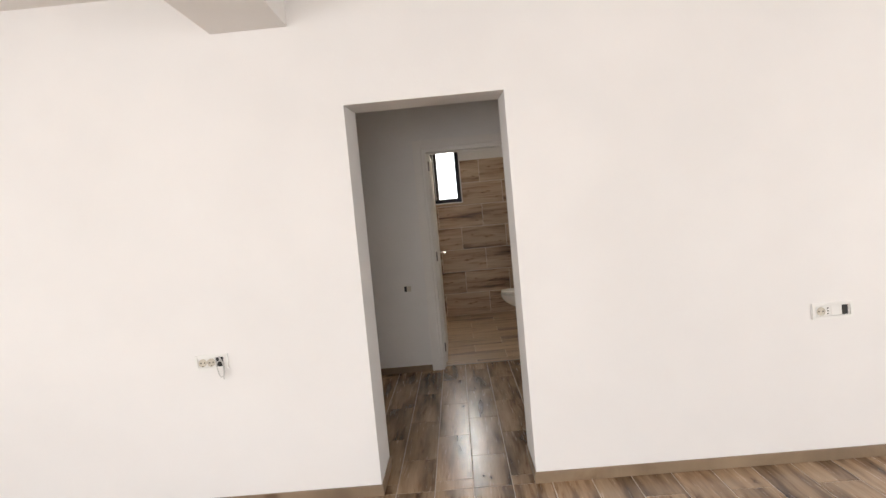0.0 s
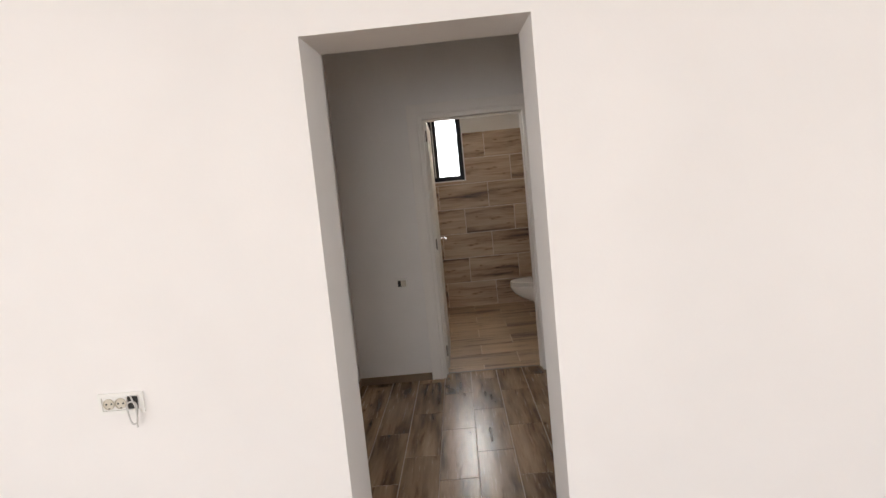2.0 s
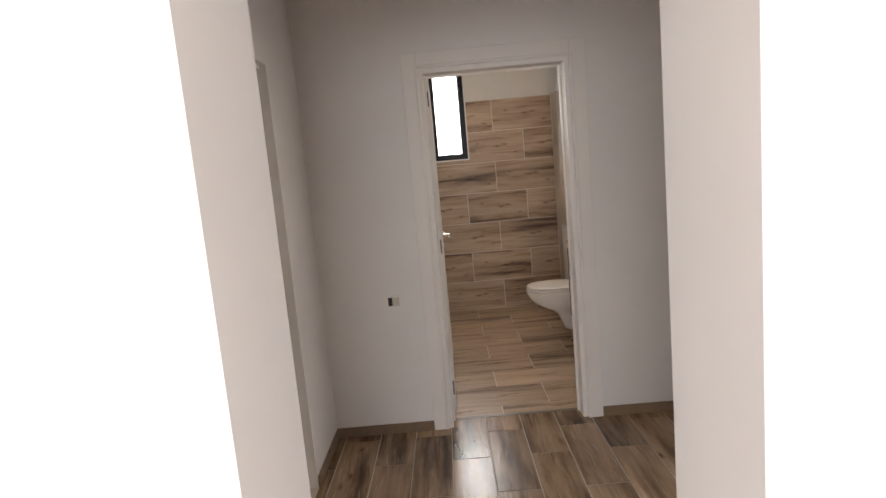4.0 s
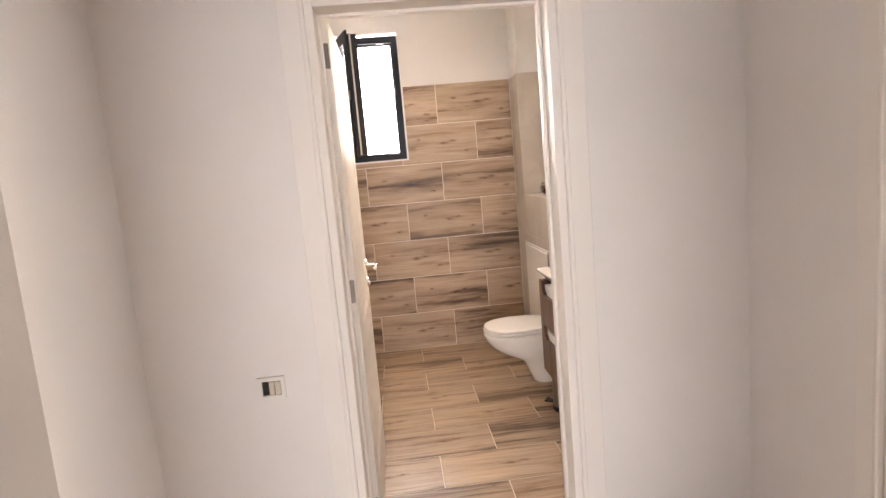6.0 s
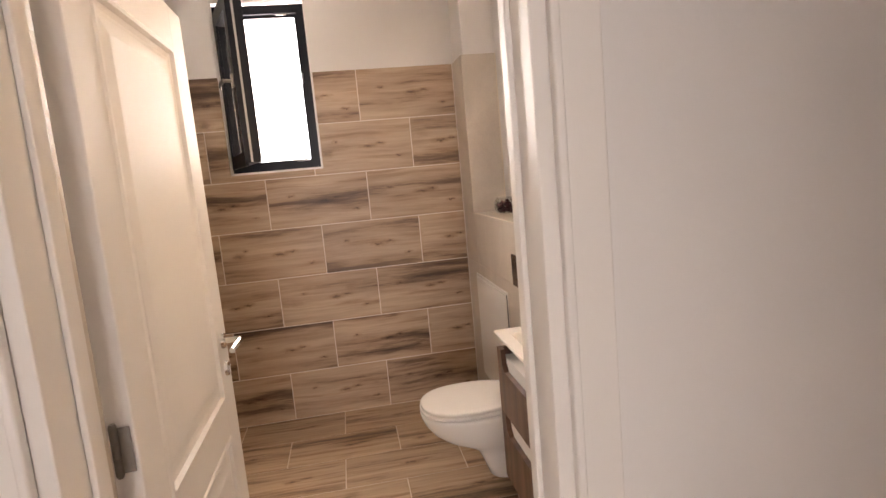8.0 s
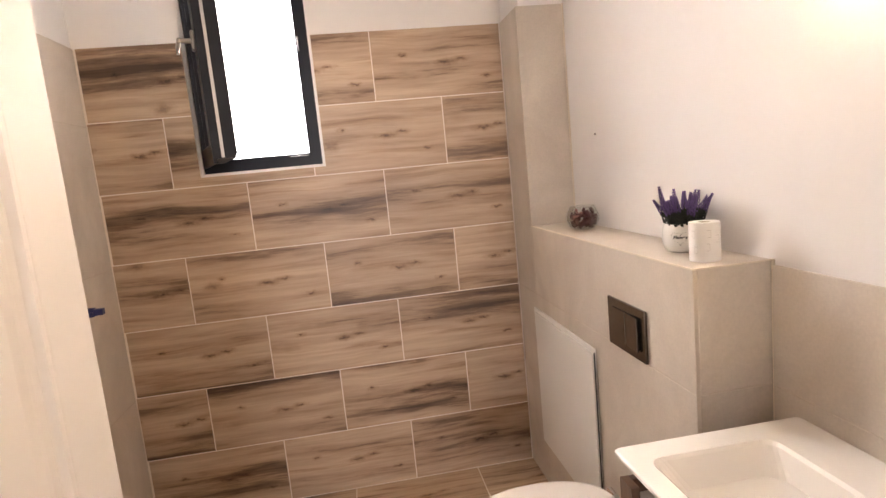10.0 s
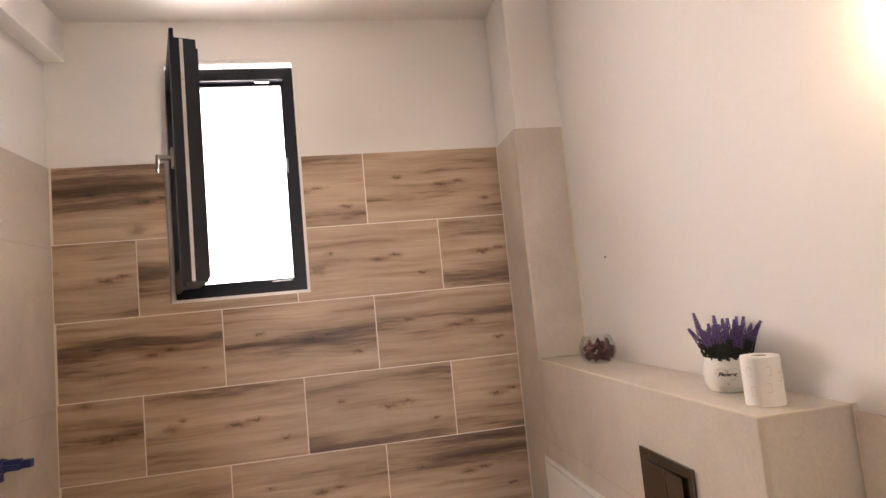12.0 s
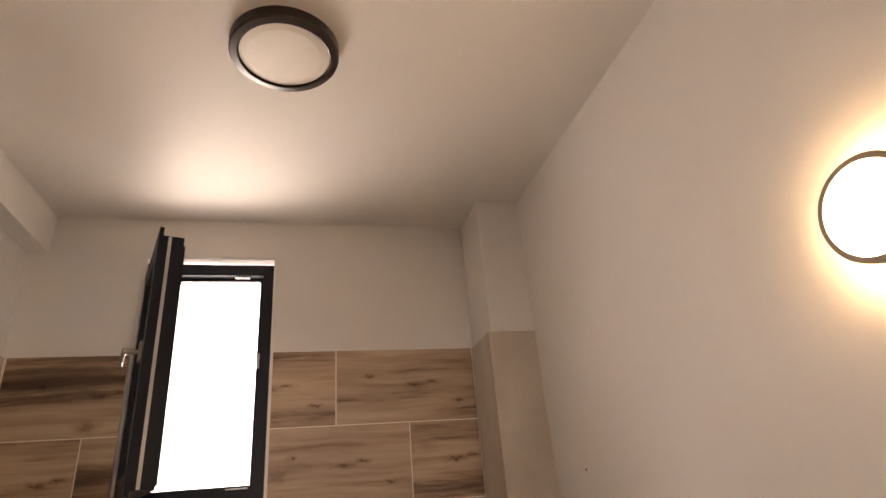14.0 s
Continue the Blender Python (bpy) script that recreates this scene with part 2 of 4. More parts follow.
TILEWOOD = material("wood_look_wall_tile", wood([(0.33, (0.080, 0.046, 0.028)), (0.40, (0.225, 0.142, 0.088)), (0.455, (0.425, 0.298, 0.200)), (0.60, (0.575, 0.428, 0.300))], 0.42, along=0.62, across=7.2, knots=0.6, bright=0.05, waver=0.04, ragged=0.66, knot=(3.0, 6.0), vein=0.75, eyes=((0.035, 0.150, 0.070, 0.020), (0.105, 0.162, 0.050, 0.015), (-0.16, 0.19, 0.03, 0.014), (0.22, 0.08, 0.035, 0.012))))
BATHFLOOR = material("wood_look_bath_floor_tile", wood([(0.345, (0.105, 0.062, 0.037)), (0.415, (0.28, 0.186, 0.116)), (0.47, (0.49, 0.350, 0.232)), (0.63, (0.625, 0.472, 0.330))], 0.34, along=0.62, across=8.5, knots=0.6, bright=0.08, waver=0.035, ragged=0.72, knot=(3.0, 6.0), vein=1.0, eyes=((0.035, 0.0, 0.070, 0.020), (0.105, 0.012, 0.050, 0.015))))
PLANKSTOPS = [(0.33, (0.075, 0.042, 0.023)), (0.43, (0.210, 0.133, 0.077)), (0.54, (0.365, 0.246, 0.150)), (0.70, (0.495, 0.358, 0.232))]
PLANK = material("wood_look_floor_tile", wood(PLANKSTOPS, 0.25, along=1.3, across=10.0, knots=0.95, vein=0.9, bright=0.16))
PLANKFAR = material("wood_look_floor_tile_far", wood(PLANKSTOPS, 0.25, along=1.3, across=10.0, knots=0.95, vein=0.9, island=True, bright=0.16))
SKIRT = material("skirting_tile", wood([(0.3, (0.18, 0.124, 0.078)), (0.6, (0.31, 0.224, 0.146))], 0.4, knots=0.2, bright=0.06))
GREYTILE = material("grey_stone_tile", cloudy((0.53, 0.462, 0.388), (0.67, 0.597, 0.510), 0.42))
GREYGROUT = material("grey_tile_grout", paint((0.56, 0.49, 0.41), 0.9, 0.05))
WALNUT = material("walnut_veneer", wood([(0.3, (0.045, 0.022, 0.013)), (0.5, (0.11, 0.056, 0.033)), (0.72, (0.19, 0.102, 0.060))], 0.38, along=2.0, across=16.0, knots=0.2, bright=0.06))
GLASS = material("clear_glass", glass)
BOWLGLASS = material("thin_clear_glass", thin_glass)
GLOWWHITE = material("lit_diffuser", glow((1.0, 0.76, 0.49), 62.0))
GLOWBACK = material("lit_back_ring", glow((1.0, 0.70, 0.38), 66.0))
DIFFUSER = material("frosted_diffuser", paint((0.78, 0.74, 0.68), 0.45, 0.02))
BROWNRIM = material("dark_brown_rim", paint((0.018, 0.011, 0.008), 0.3, 0.1))
CONCRETE = material("pale_paving", paint((0.55, 0.53, 0.50), 0.9, 0.12))
PAPER = material("toilet_paper", paint((0.84, 0.82, 0.79), 0.95, 0.02, 200.0, 0.0006))
PRINT = material("grey_print", paint((0.66, 0.635, 0.60), 0.9, 0.05))
CARD = material("cardboard", paint((0.42, 0.33, 0.23), 0.9, 0.05))
POTGLAZE = material("white_pot_glaze", paint((0.82, 0.80, 0.76), 0.25, 0.02, 60.0, 0.0008))
INK = material("black_ink", paint((0.02, 0.018, 0.018), 0.7, 0.05))
LAVENDER = material("lavender_buds", paint((0.155, 0.095, 0.27), 0.8, 0.35, 160.0, 0.001))
STEMS = material("grey_green_stems", paint((0.035, 0.04, 0.032), 0.8, 0.2))
PETALS = material("dried_red_petals", paint((0.075, 0.016, 0.022), 0.7, 0.3))
PETALSPALE = material("dried_pink_petals", paint((0.36, 0.17, 0.16), 0.8, 0.25))


# ---- mesh helpers ----
def part(name, bm, mat, parent=None, label="", smooth=False):
    me = bpy.data.meshes.new(name)
    bm.normal_update()
    bm.to_mesh(me)
    bm.free()
    me.materials.append(mat)
    if smooth:
        for p in me.polygons:
            p.use_smooth = True
    ob = new(name, me)
    if parent is not None:
        ob.parent = parent
    if label:
        ob["label"] = label
    return ob


def piece(name, me, parent, m):
    ob = new(name, me)
    ob.parent = parent
    ob.matrix_local = m
    return ob


def add_box(bm, x0, x1, y0, y1, z0, z1, bevel=0.0, segments=2):
    m = Matrix.Translation(((x0 + x1) / 2, (y0 + y1) / 2, (z0 + z1) / 2)) @ Matrix.Diagonal((abs(x1 - x0), abs(y1 - y0), abs(z1 - z0), 1))
    vs = bmesh.ops.create_cube(bm, size=1, matrix=m)["verts"]
    if bevel:
        es = list({e for v in vs for e in v.link_edges})
        bmesh.ops.bevel(bm, geom=es, offset=bevel, segments=segments, affect="EDGES", profile=0.5)
    return bm


def box(x0, x1, y0, y1, z0, z1, bevel=0.0, segments=2):
    return add_box(bmesh.new(), x0, x1, y0, y1, z0, z1, bevel, segments)


def add_cyl(bm, a, b, r0, r1=None, n=20, caps=True):
    a, b = Vector(a), Vector(b)
    r1 = r0 if r1 is None else r1
    q = (b - a).to_track_quat("Z", "Y").to_matrix().to_4x4()
    m = Matrix.Translation((a + b) / 2) @ q
    bmesh.ops.create_cone(bm, cap_ends=caps, segments=n, radius1=r0, radius2=r1, depth=(b - a).length, matrix=m)
    return bm


def lathe(profile, n=40, m=Matrix()):
    """A turned body round local z from (radius, height) pairs."""
    bm = bmesh.new()
    rings = []
    for r, z in profile:
        if r < 1e-5:
            rings.append([bm.verts.new(m @ Vector((0, 0, z)))])
        else:
            rings.append([bm.verts.new(m @ Vector((r * math.cos(2 * math.pi * i / n), r * math.sin(2 * math.pi * i / n), z))) for i in range(n)])
    for a, b in zip(rings, rings[1:]):
        for i in range(n):
            j = (i + 1) % n
            if len(a) == 1:
                bm.faces.new((a[0], b[j], b[i]))
            elif len(b) == 1:
                bm.faces.new((a[i], a[j], b[0]))
            else:
                bm.faces.new((a[i], a[j], b[j], b[i]))
    bmesh.ops.recalc_face_normals(bm, faces=bm.faces)
    return bm


def prism(outline, depth, m=Matrix()):
    """A flat polygon in local xy, pushed out along local z."""
    bm = bmesh.new()
    lo = [bm.verts.new(m @ Vector((x, y, 0))) for x, y in outline]
    hi = [bm.verts.new(m @ Vector((x, y, depth))) for x, y in outline]
    bm.faces.new(hi)
    bm.faces.new(lo[::-1])
    k = len(outline)
    for i in range(k):
        bm.faces.new((lo[i], lo[(i + 1) % k], hi[(i + 1) % k], hi[i]))
    bmesh.ops.recalc_face_normals(bm, faces=bm.faces)
    return bm


def wall_with(axis, a0, a1, u0, u1, z0, z1, holes=()):
    """A wall slab between a0 and a1 along axis, from u0 to u1 and z0 to z1, with holes (u0, u1, z0, z1) right through."""
    us = sorted({u0, u1, *[h[0] for h in holes], *[h[1] for h in holes]})
    zs = sorted({z0, z1, *[h[2] for h in holes], *[h[3] for h in holes]})
    us = [u for u in us if u0 <= u <= u1]
    zs = [z for z in zs if z0 <= z <= z1]

    def solid(i, k):
        if not (0 <= i < len(us) - 1 and 0 <= k < len(zs) - 1):
            return False
        u, z = (us[i] + us[i + 1]) / 2, (zs[k] + zs[k + 1]) / 2
        return not any(h[0] < u < h[1] and h[2] < z < h[3] for h in holes)

    bm = bmesh.new()
    cache = {}

    def v(a, u, z):
        key = (round(a, 5), round(u, 5), round(z, 5))
        if key not in cache:
            cache[key] = bm.verts.new((a, u, z) if axis == "x" else (u, a, z))
        return cache[key]

    for i in range(len(us) - 1):
        for k in range(len(zs) - 1):
            if not solid(i, k):
                continue
            p, q, r, s = us[i], us[i + 1], zs[k], zs[k + 1]
            for a in (a0, a1):
                bm.faces.new((v(a, p, r), v(a, q, r), v(a, q, s), v(a, p, s)))
            for di, dk, e in ((-1, 0, ((p, r), (p, s))), (1, 0, ((q, r), (q, s))), (0, -1, ((p, r), (q, r))), (0, 1, ((p, s), (q, s)))):
                if not solid(i + di, k + dk):
                    (ua, za), (ub, zb) = e
                    bm.faces.new((v(a0, ua, za), v(a0, ub, zb), v(a1, ub, zb), v(a1, ua, za)))
    bmesh.ops.recalc_face_normals(bm, faces=bm.faces)
    return bm


def struct(name, bm, mat, label):
    return tagged(part(name, bm, mat), label, "structure", kind="structure")


def thing(name, at, label, category, group="", kind=""):
    e = new(name)
    e.empty_display_size = 0.05
    e.matrix_world = Matrix.Translation(at) if not isinstance(at, Matrix) else at
    return tagged(e, label, category, group, kind)


# ---- plan ----
BACK = 0.0               # tiled wall at the end of the bathroom
BX0, BX1 = -1.80, 0.205  # bathroom side walls
HALLB = -2.696           # hall side of the bathroom's door wall
BIN = -2.534             # bathroom side of that wall
HX0, HX1 = -1.852, 0.220
OPENB, OPENF = -4.615, -4.962  # wall between hall and living room
OX0, OX1, OZ = -1.470, -0.677, 1.986
BATHC, HALLC, LIVC = 2.712, 2.62, 2.604
WX0, WX1, WZ0, WZ1 = -1.380, -0.845, 1.548, 2.542
TT = 2.113
DX0, DX1, DZ = -1.215, -0.413, 2.000   # bathroom doorway
STRIP = -2.587           # floor strip in that doorway

# ---- structure ----
struct("wall_back", wall_with("y", 0.012, 0.30, -2.2, 4.2, -0.1, 2.9, [(WX0, WX1, WZ0, WZ1)]), WALL, "white painted plaster wall with a window opening")
struct("wall_bath_left", box(-2.0, BX0 - 0.012, BIN, 0.012, -0.1, BATHC), WALL, "white painted plaster side wall of the bathroom")
struct("wall_bath_right", box(BX1, 0.375, BIN, 0.012, -0.1, BATHC), WALL, "white painted plaster wall beside the toilet")
struct("wall_bath_door", wall_with("y", HALLB, BIN, -2.2, 0.375, -0.1, 2.8, [(DX0, DX1, -0.05, DZ)]), WALL, "white painted wall with the bathroom doorway")
LDY0, LDY1, LDZ = -4.09, -3.168, 1.978
hall_left = wall_with("x", -2.25, HX0, OPENB, HALLB, -0.1, 2.8, [(LDY0, LDY1, -0.05, LDZ)])
for v in hall_left.verts:
    if abs(v.co.x - HX0) < 1e-4 and abs(v.co.y - LDY1) < 1e-4 and v.co.z < LDZ + 0.01:
        v.co.y = -3.215  # the reveal closes in a little towards the hall
struct("wall_hall_left", hall_left, WALL, "white painted hall wall with a deep doorway")
RDY0, RDY1, RDZ = -4.10, -3.255, 1.995
struct("wall_hall_right", wall_with("x", HX1, 0.430, OPENB, HALLB, -0.1, 2.8, [(RDY0, RDY1, -0.05, RDZ)]), WALL, "white painted hall wall with an open doorway")
living = wall_with("y", OPENF, OPENB, -5.2, 4.2, -0.1, 2.8, [(OX0, OX1, -0.05, OZ)])
for v in living.verts:
    if abs(v.co.y - OPENB) < 1e-4 and abs(v.co.z - OZ) < 1e-4:
        v.co.z += 0.022  # the soffit rises a little towards the hall
struct("wall_living", living, WALL, "white plaster wall with a plain cased opening")
# window openings in the next three walls are unseen, added for the fill lamps
struct("wall_living_left", wall_with("x", -5.4, -5.2, -11.6, OPENB, -0.1, 2.8, [(-9.4, -7.0, 0.75, 2.25)]), WALL, "white plaster outer wall with an assumed, unseen window opening")
struct("wall_living_right", wall_with("x", 4.2, 4.4, -11.6, 0.3, -0.1, 2.8, [(-4.4, -2.8, 0.85, 2.15), (-9.5, -7.3, 0.75, 2.25)]), WALL, "white plaster outer wall with two assumed, unseen window openings")
struct("wall_living_window", wall_with("y", -11.8, -11.6, -5.4, 4.4, -0.1, 2.8, [(-4.25, 0.05, 0.6, 2.3)]), WALL, "white plaster outer wall with an assumed, unseen window opening")
struct("ceiling_bath", box(-2.0, 0.375, BIN, 0.012, BATHC, BATHC + 0.12), CEIL, "white painted flat ceiling")
struct("ceiling_hall", box(-2.25, 0.375, OPENB, HALLB, HALLC, HALLC + 0.12), CEIL, "white painted flat ceiling")
struct("ceiling_living", box(-5.2, 4.2, -11.6, OPENF, LIVC, LIVC + 0.12), CEIL, "white painted flat ceiling")
struct("ceiling_bedroom", box(0.43, 4.2, OPENB, 0.012, HALLC, HALLC + 0.12), CEIL, "white painted flat ceiling")
struct("beam_living", box(-2.09, -1.705, -11.6, OPENF, 2.39, LIVC, 0.004), CEIL, "white plastered ceiling beam")
struct("beam_bath", box(BX0 - 0.012, -1.735, BIN, 0.012, 2.546, BATHC, 0.004), CEIL, "white plastered pipe boxing along the ceiling")
struct("column_bath", box(0.012, BX1, -0.262, 0.012, TT - 0.002, BATHC, 0.004), WALL, "white plastered corner column")
struct("ground", box(-60, 60, 0.3, 60, -0.42, -0.3), CONCRETE, "pale paved ground outside the house")
# glowing plane added so that the sky behind the window is blown-out white
struct("backdrop", box(-25, 25, 20, 20.1, -0.3, 22), material("white_sky_glow", glow((0.94, 0.97, 1.0), 5.0)), "glowing white plane standing in for the overexposed sky outside the window")

floor_hall = struct("floor_hall", box(-2.2, 0.425, STRIP + 0.008, OPENF, -0.12, -0.0018), GROUTDARK, "brown wood-look plank tile floor in the hall")
floor_living = struct("floor_living", box(-5.2, 4.2, -11.6, OPENF, -0.12, -0.0018), GROUTDARK, "brown wood-look plank tile floor in the living room")
floor_bath = struct("floor_bath", box(BX0 - 0.012, 0.3, STRIP + 0.008, 0.012, -0.12, -0.0016), GROUT, "beige wood-look tile floor in the bathroom")
floor_bed = struct("floor_bedroom", box(0.425, 4.2, OPENB, 0.012, -0.12, -0.0018), GROUTDARK, "brown wood-look plank tile floor beyond the doorway")


# ---- doors ----
def door_casing(name, w, h, label, depth, stop):
    """A lacquered frame round an opening w wide and h high; local x across, local y into the wall, origin at the left foot of the opening.
    A flat architrave with a rounded bead, the frame's own face set back inside it, a reveal, and a stop between the depths given."""
    c, face = 0.080, 0.030
    arch = bmesh.new()
    bead = bmesh.new()
    for sx in (1, -1):
        def span(p, q, o=0.0 if sx > 0 else w, k=sx):
            return min(o + k * p, o + k * q), max(o + k * p, o + k * q)
        add_box(arch, *span(-c, 0.0), -0.009, -0.001, 0.0, h + c, 0.0035, 3)
        add_box(bead, *span(-0.012, 0.004), -0.019, 0.0035, 0.0, h + 0.012, 0.0055, 4)
    add_box(arch, 0.0, w, -0.0088, -0.001, h, h + c, 0.0035, 3)
    add_box(bead, 0.004, w - 0.004, -0.0188, 0.0035, h - 0.004, h + 0.012, 0.0055, 4)
    root = part(name, arch, LACQUER)
    tagged(root, label, "door", kind="structure")
    part("bead_moulding", bead, LACQUER, root)
    lining = bmesh.new()
    for x0, x1, rx0, rx1 in ((0.0005, face, face, face + 0.011), (w - face, w - 0.0005, w - face - 0.011, w - face)):
        add_box(lining, x0, x1, 0.004, depth, 0.0, h - 0.0005, 0.003, 3)
        add_box(lining, rx0, rx1, stop[0], stop[1], 0.0, h - face, 0.003, 3)
    add_box(lining, face, w - face, 0.004, depth, h - face, h - 0.0005, 0.003, 3)
    add_box(lining, face + 0.011, w - face - 0.011, stop[0], stop[1], h - face - 0.011, h - face, 0.003, 3)
    part("jamb_lining", lining, LACQUER, root)
    return root


def panel_leaf(w, h, thick=0.04):
    """A panelled leaf; local x from the hinge to the free edge, front towards local -y."""
    bm = bmesh.new()
    side = 0.128
    rails = ((0.21, 0.715), (0.822, h - 0.118))
    add_box(bm, 0, side, 0, thick, 0, h, 0.003)
    add_box(bm, w - side, w, 0, thick, 0, h, 0.003)
    levels = [0] + [z for r in rails for z in r] + [h]
    for z0, z1 in zip(levels[::2], levels[1::2]):
        add_box(bm, side - 0.002, w - side + 0.002, 0.0006, thick - 0.0006, z0, z1)
    # sunk moulding round a raised field, on both faces
    steps = ((0.0, 0.0008), (0.006, -0.003), (0.016, -0.003), (0.022, 0.008), (0.034, 0.011), (0.044, 0.011), (0.075, 0.003), (0.080, 0.002))
    for z0, z1 in rails:
        for flip in (False, True):
            rings = []
            for inset, y in steps:
                yy = thick - y if flip else y
                a, b, p, q = side + inset, w - side - inset, z0 + inset, z1 - inset
                rings.append([bm.verts.new((x, yy, z)) for x, z in ((a, p), (b, p), (b, q), (a, q))])
            for r0, r1 in zip(rings, rings[1:]):
                for k in range(4):
                    f = (r0[k], r0[(k + 1) % 4], r1[(k + 1) % 4], r1[k])
                    bm.faces.new(f[::-1] if flip else f)
            bm.faces.new(rings[-1][::-1] if flip else rings[-1])
    return bm


def lever(side):
    """Round rose, neck and lever; local y is away from the leaf, the lever points along local x * side."""
    bm = bmesh.new()
    add_cyl(bm, (0, 0, 0), (0, 0.009, 0), 0.025, 0.023, 24)
    add_cyl(bm, (0, 0.008, 0), (0, 0.05, 0), 0.010, 0.009, 14)
    pts = [Vector((0, 0.05, 0)), Vector((side * 0.02, 0.057, 0)), Vector((side * 0.07, 0.056, 0.001)), Vector((side * 0.115, 0.050, -0.004))]
    for a, b in zip(pts, pts[1:]):
        add_cyl(bm, a, b, 0.010, 0.009, 12)
    return bm


def escutcheon():
    bm = add_cyl(bmesh.new(), (0, 0, 0), (0, 0.008, 0), 0.024, 0.022, 24)
    add_box(bm, -0.004, 0.004, 0.007, 0.014, -0.013, 0.010, 0.001)
    return bm


def hinge_mesh():
    bm = bmesh.new()
    for k in range(3):
        add_cyl(bm, (0, 0, -0.045 + k * 0.031), (0, 0, -0.016 + k * 0.031), 0.0075, None, 14)
    add_cyl(bm, (0, 0, -0.051), (0, 0, -0.045), 0.005, 0.0075, 12)
    add_cyl(bm, (0, 0, 0.046), (0, 0, 0.052), 0.0075, 0.005, 12)
    add_box(bm, 0.004, 0.027, -0.0015, 0.0015, -0.043, 0.043, 0.0005)
    add_box(bm, -0.002, 0.0015, 0.004, 0.030, -0.045, 0.045, 0.0005)
    for z in (-0.03, 0.0, 0.03):
        add_cyl(bm, (0.02, -0.003, z), (0.02, 0.0, z), 0.0035, None, 8)
    return bm


# bathroom door: hinged on the jamb, swung into the bathroom
door_1 = door_casing("door_1", DX1 - DX0, DZ, "white lacquered bathroom door frame with an open panelled door", 0.160, (0.088, 0.116))
door_1.matrix_world = Matrix.Translation((DX0, HALLB, 0))
HINGE = Vector((-1.182, -2.470, 0.008))
swing = 90.3
LEAFW, LEAFH = 0.816, 1.985
leaf = part("door_leaf", panel_leaf(LEAFW, LEAFH, 0.048), LACQUER, door_1, "white panelled door leaf standing open")
leaf.matrix_world = Matrix.Translation(HINGE) @ pose(0, 0, 0, 0, 0, swing) @ Matrix.Translation((0.0, -0.020, 0))
leaf.matrix_parent_inverse = Matrix()
leaf.matrix_local = door_1.matrix_world.inverted() @ (Matrix.Translation(HINGE) @ pose(0, 0, 0, 0, 0, swing) @ Matrix.Translation((0.0, -0.020, 0)))
hd = part("door_handle", lever(-1), CHROME, leaf, "chrome lever handle")
hd.matrix_local = pose(LEAFW - 0.06, 0.0, 0.995, 0, 0, 0) @ Matrix.Diagonal((1, -1, 1, 1))
hd2 = part("door_handle", lever(-1), CHROME, leaf, "chrome lever handle")
hd2.matrix_local = pose(LEAFW - 0.06, 0.048, 0.995)
es = part("keyhole_plate", escutcheon(), CHROME, leaf, "round chrome keyhole plate")
es.matrix_local = pose(LEAFW - 0.06, 0.0, 0.905) @ Matrix.Diagonal((1, -1, 1, 1))
es2 = part("keyhole_plate", escutcheon(), CHROME, leaf, "round chrome keyhole plate")
es2.matrix_local = pose(LEAFW - 0.06, 0.048, 0.905)
lp = part("latch_plate", box(LEAFW - 0.001, LEAFW + 0.0015, 0.010, 0.030, 0.86, 1.06, 0.0006), STEEL, leaf)
first = None
for z in (0.155, 1.02, 1.865):
    if first is None:
        first = h = part("hinge", hinge_mesh(), BRONZE, door_1, "dark steel butt hinge")
    else:
        h = new("hinge", first.data)
        h.parent = door_1
    h.matrix_local = door_1.matrix_world.inverted() @ Matrix.Translation((HINGE.x - 0.012, HINGE.y - 0.010, z)) @ pose(0, 0, 0, 0, 0, 8)
struct("threshold", box(DX0 + 0.031, DX1 - 0.031, STRIP, STRIP + 0.023, -0.010, 0.0015, 0.0006), BRONZE, "thin dark metal threshold strip between the floors")

# hall side door, closed, set deep in the wall
door_2 = part("door_2", panel_leaf(LDY1 - LDY0 - 0.013, LDZ - 0.034, 0.045), LACQUER)
tagged(door_2, "closed white panelled door with dark steel handle", "door", kind="structure")
door_2.matrix_world = pose(-2.047, LDY0 + 0.003, 0.004, 0, 0, 90)
knob = part("door_handle", lever(-1), BRONZE, door_2, "dark steel lever handle")
knob.matrix_local = pose(LDY1 - LDY0 - 0.057, 0, 0.968) @ Matrix.Diagonal((1, -1, 1, 1))
kp = part("keyhole_plate", escutcheon(), BRONZE, door_2, "round dark steel lock plate")
kp.matrix_local = pose(LDY1 - LDY0 - 0.057, 0, 0.888) @ Matrix.Diagonal((1, -1, 1, 1))
ky = bmesh.new()
add_cyl(ky, (0, 0.008, 0), (0, 0.042, 0), 0.0028, None, 8)
bmesh.ops.create_cone(ky, cap_ends=True, segments=14, radius1=0.011, radius2=0.011, depth=0.0025, matrix=pose(0, 0.05, 0, 0, 90, 0))
key = part("key", ky, BRONZE, kp, "small steel key in the lock")
fr = bmesh.new()
for y0, y1 in ((LDY0 + 0.0005, LDY0 + 0.02), (LDY1 - 0.002, LDY1 - 0.0005)):
    add_box(fr, -2.20, -2.05, y0, y1, 0, LDZ - 0.0005)
add_box(fr, -2.20, -2.045, LDY0 + 0.02, LDY1 - 0.002, LDZ - 0.028, LDZ - 0.0005, 0.002)
add_box(fr, -1.93, -1.88, LDY0 + 0.001, LDY1 - 0.040, LDZ - 0.014, LDZ - 0.0005, 0.002)
dfr = part("door_frame", fr, LACQUER, door_2)
dfr.matrix_local = door_2.matrix_world.inverted()

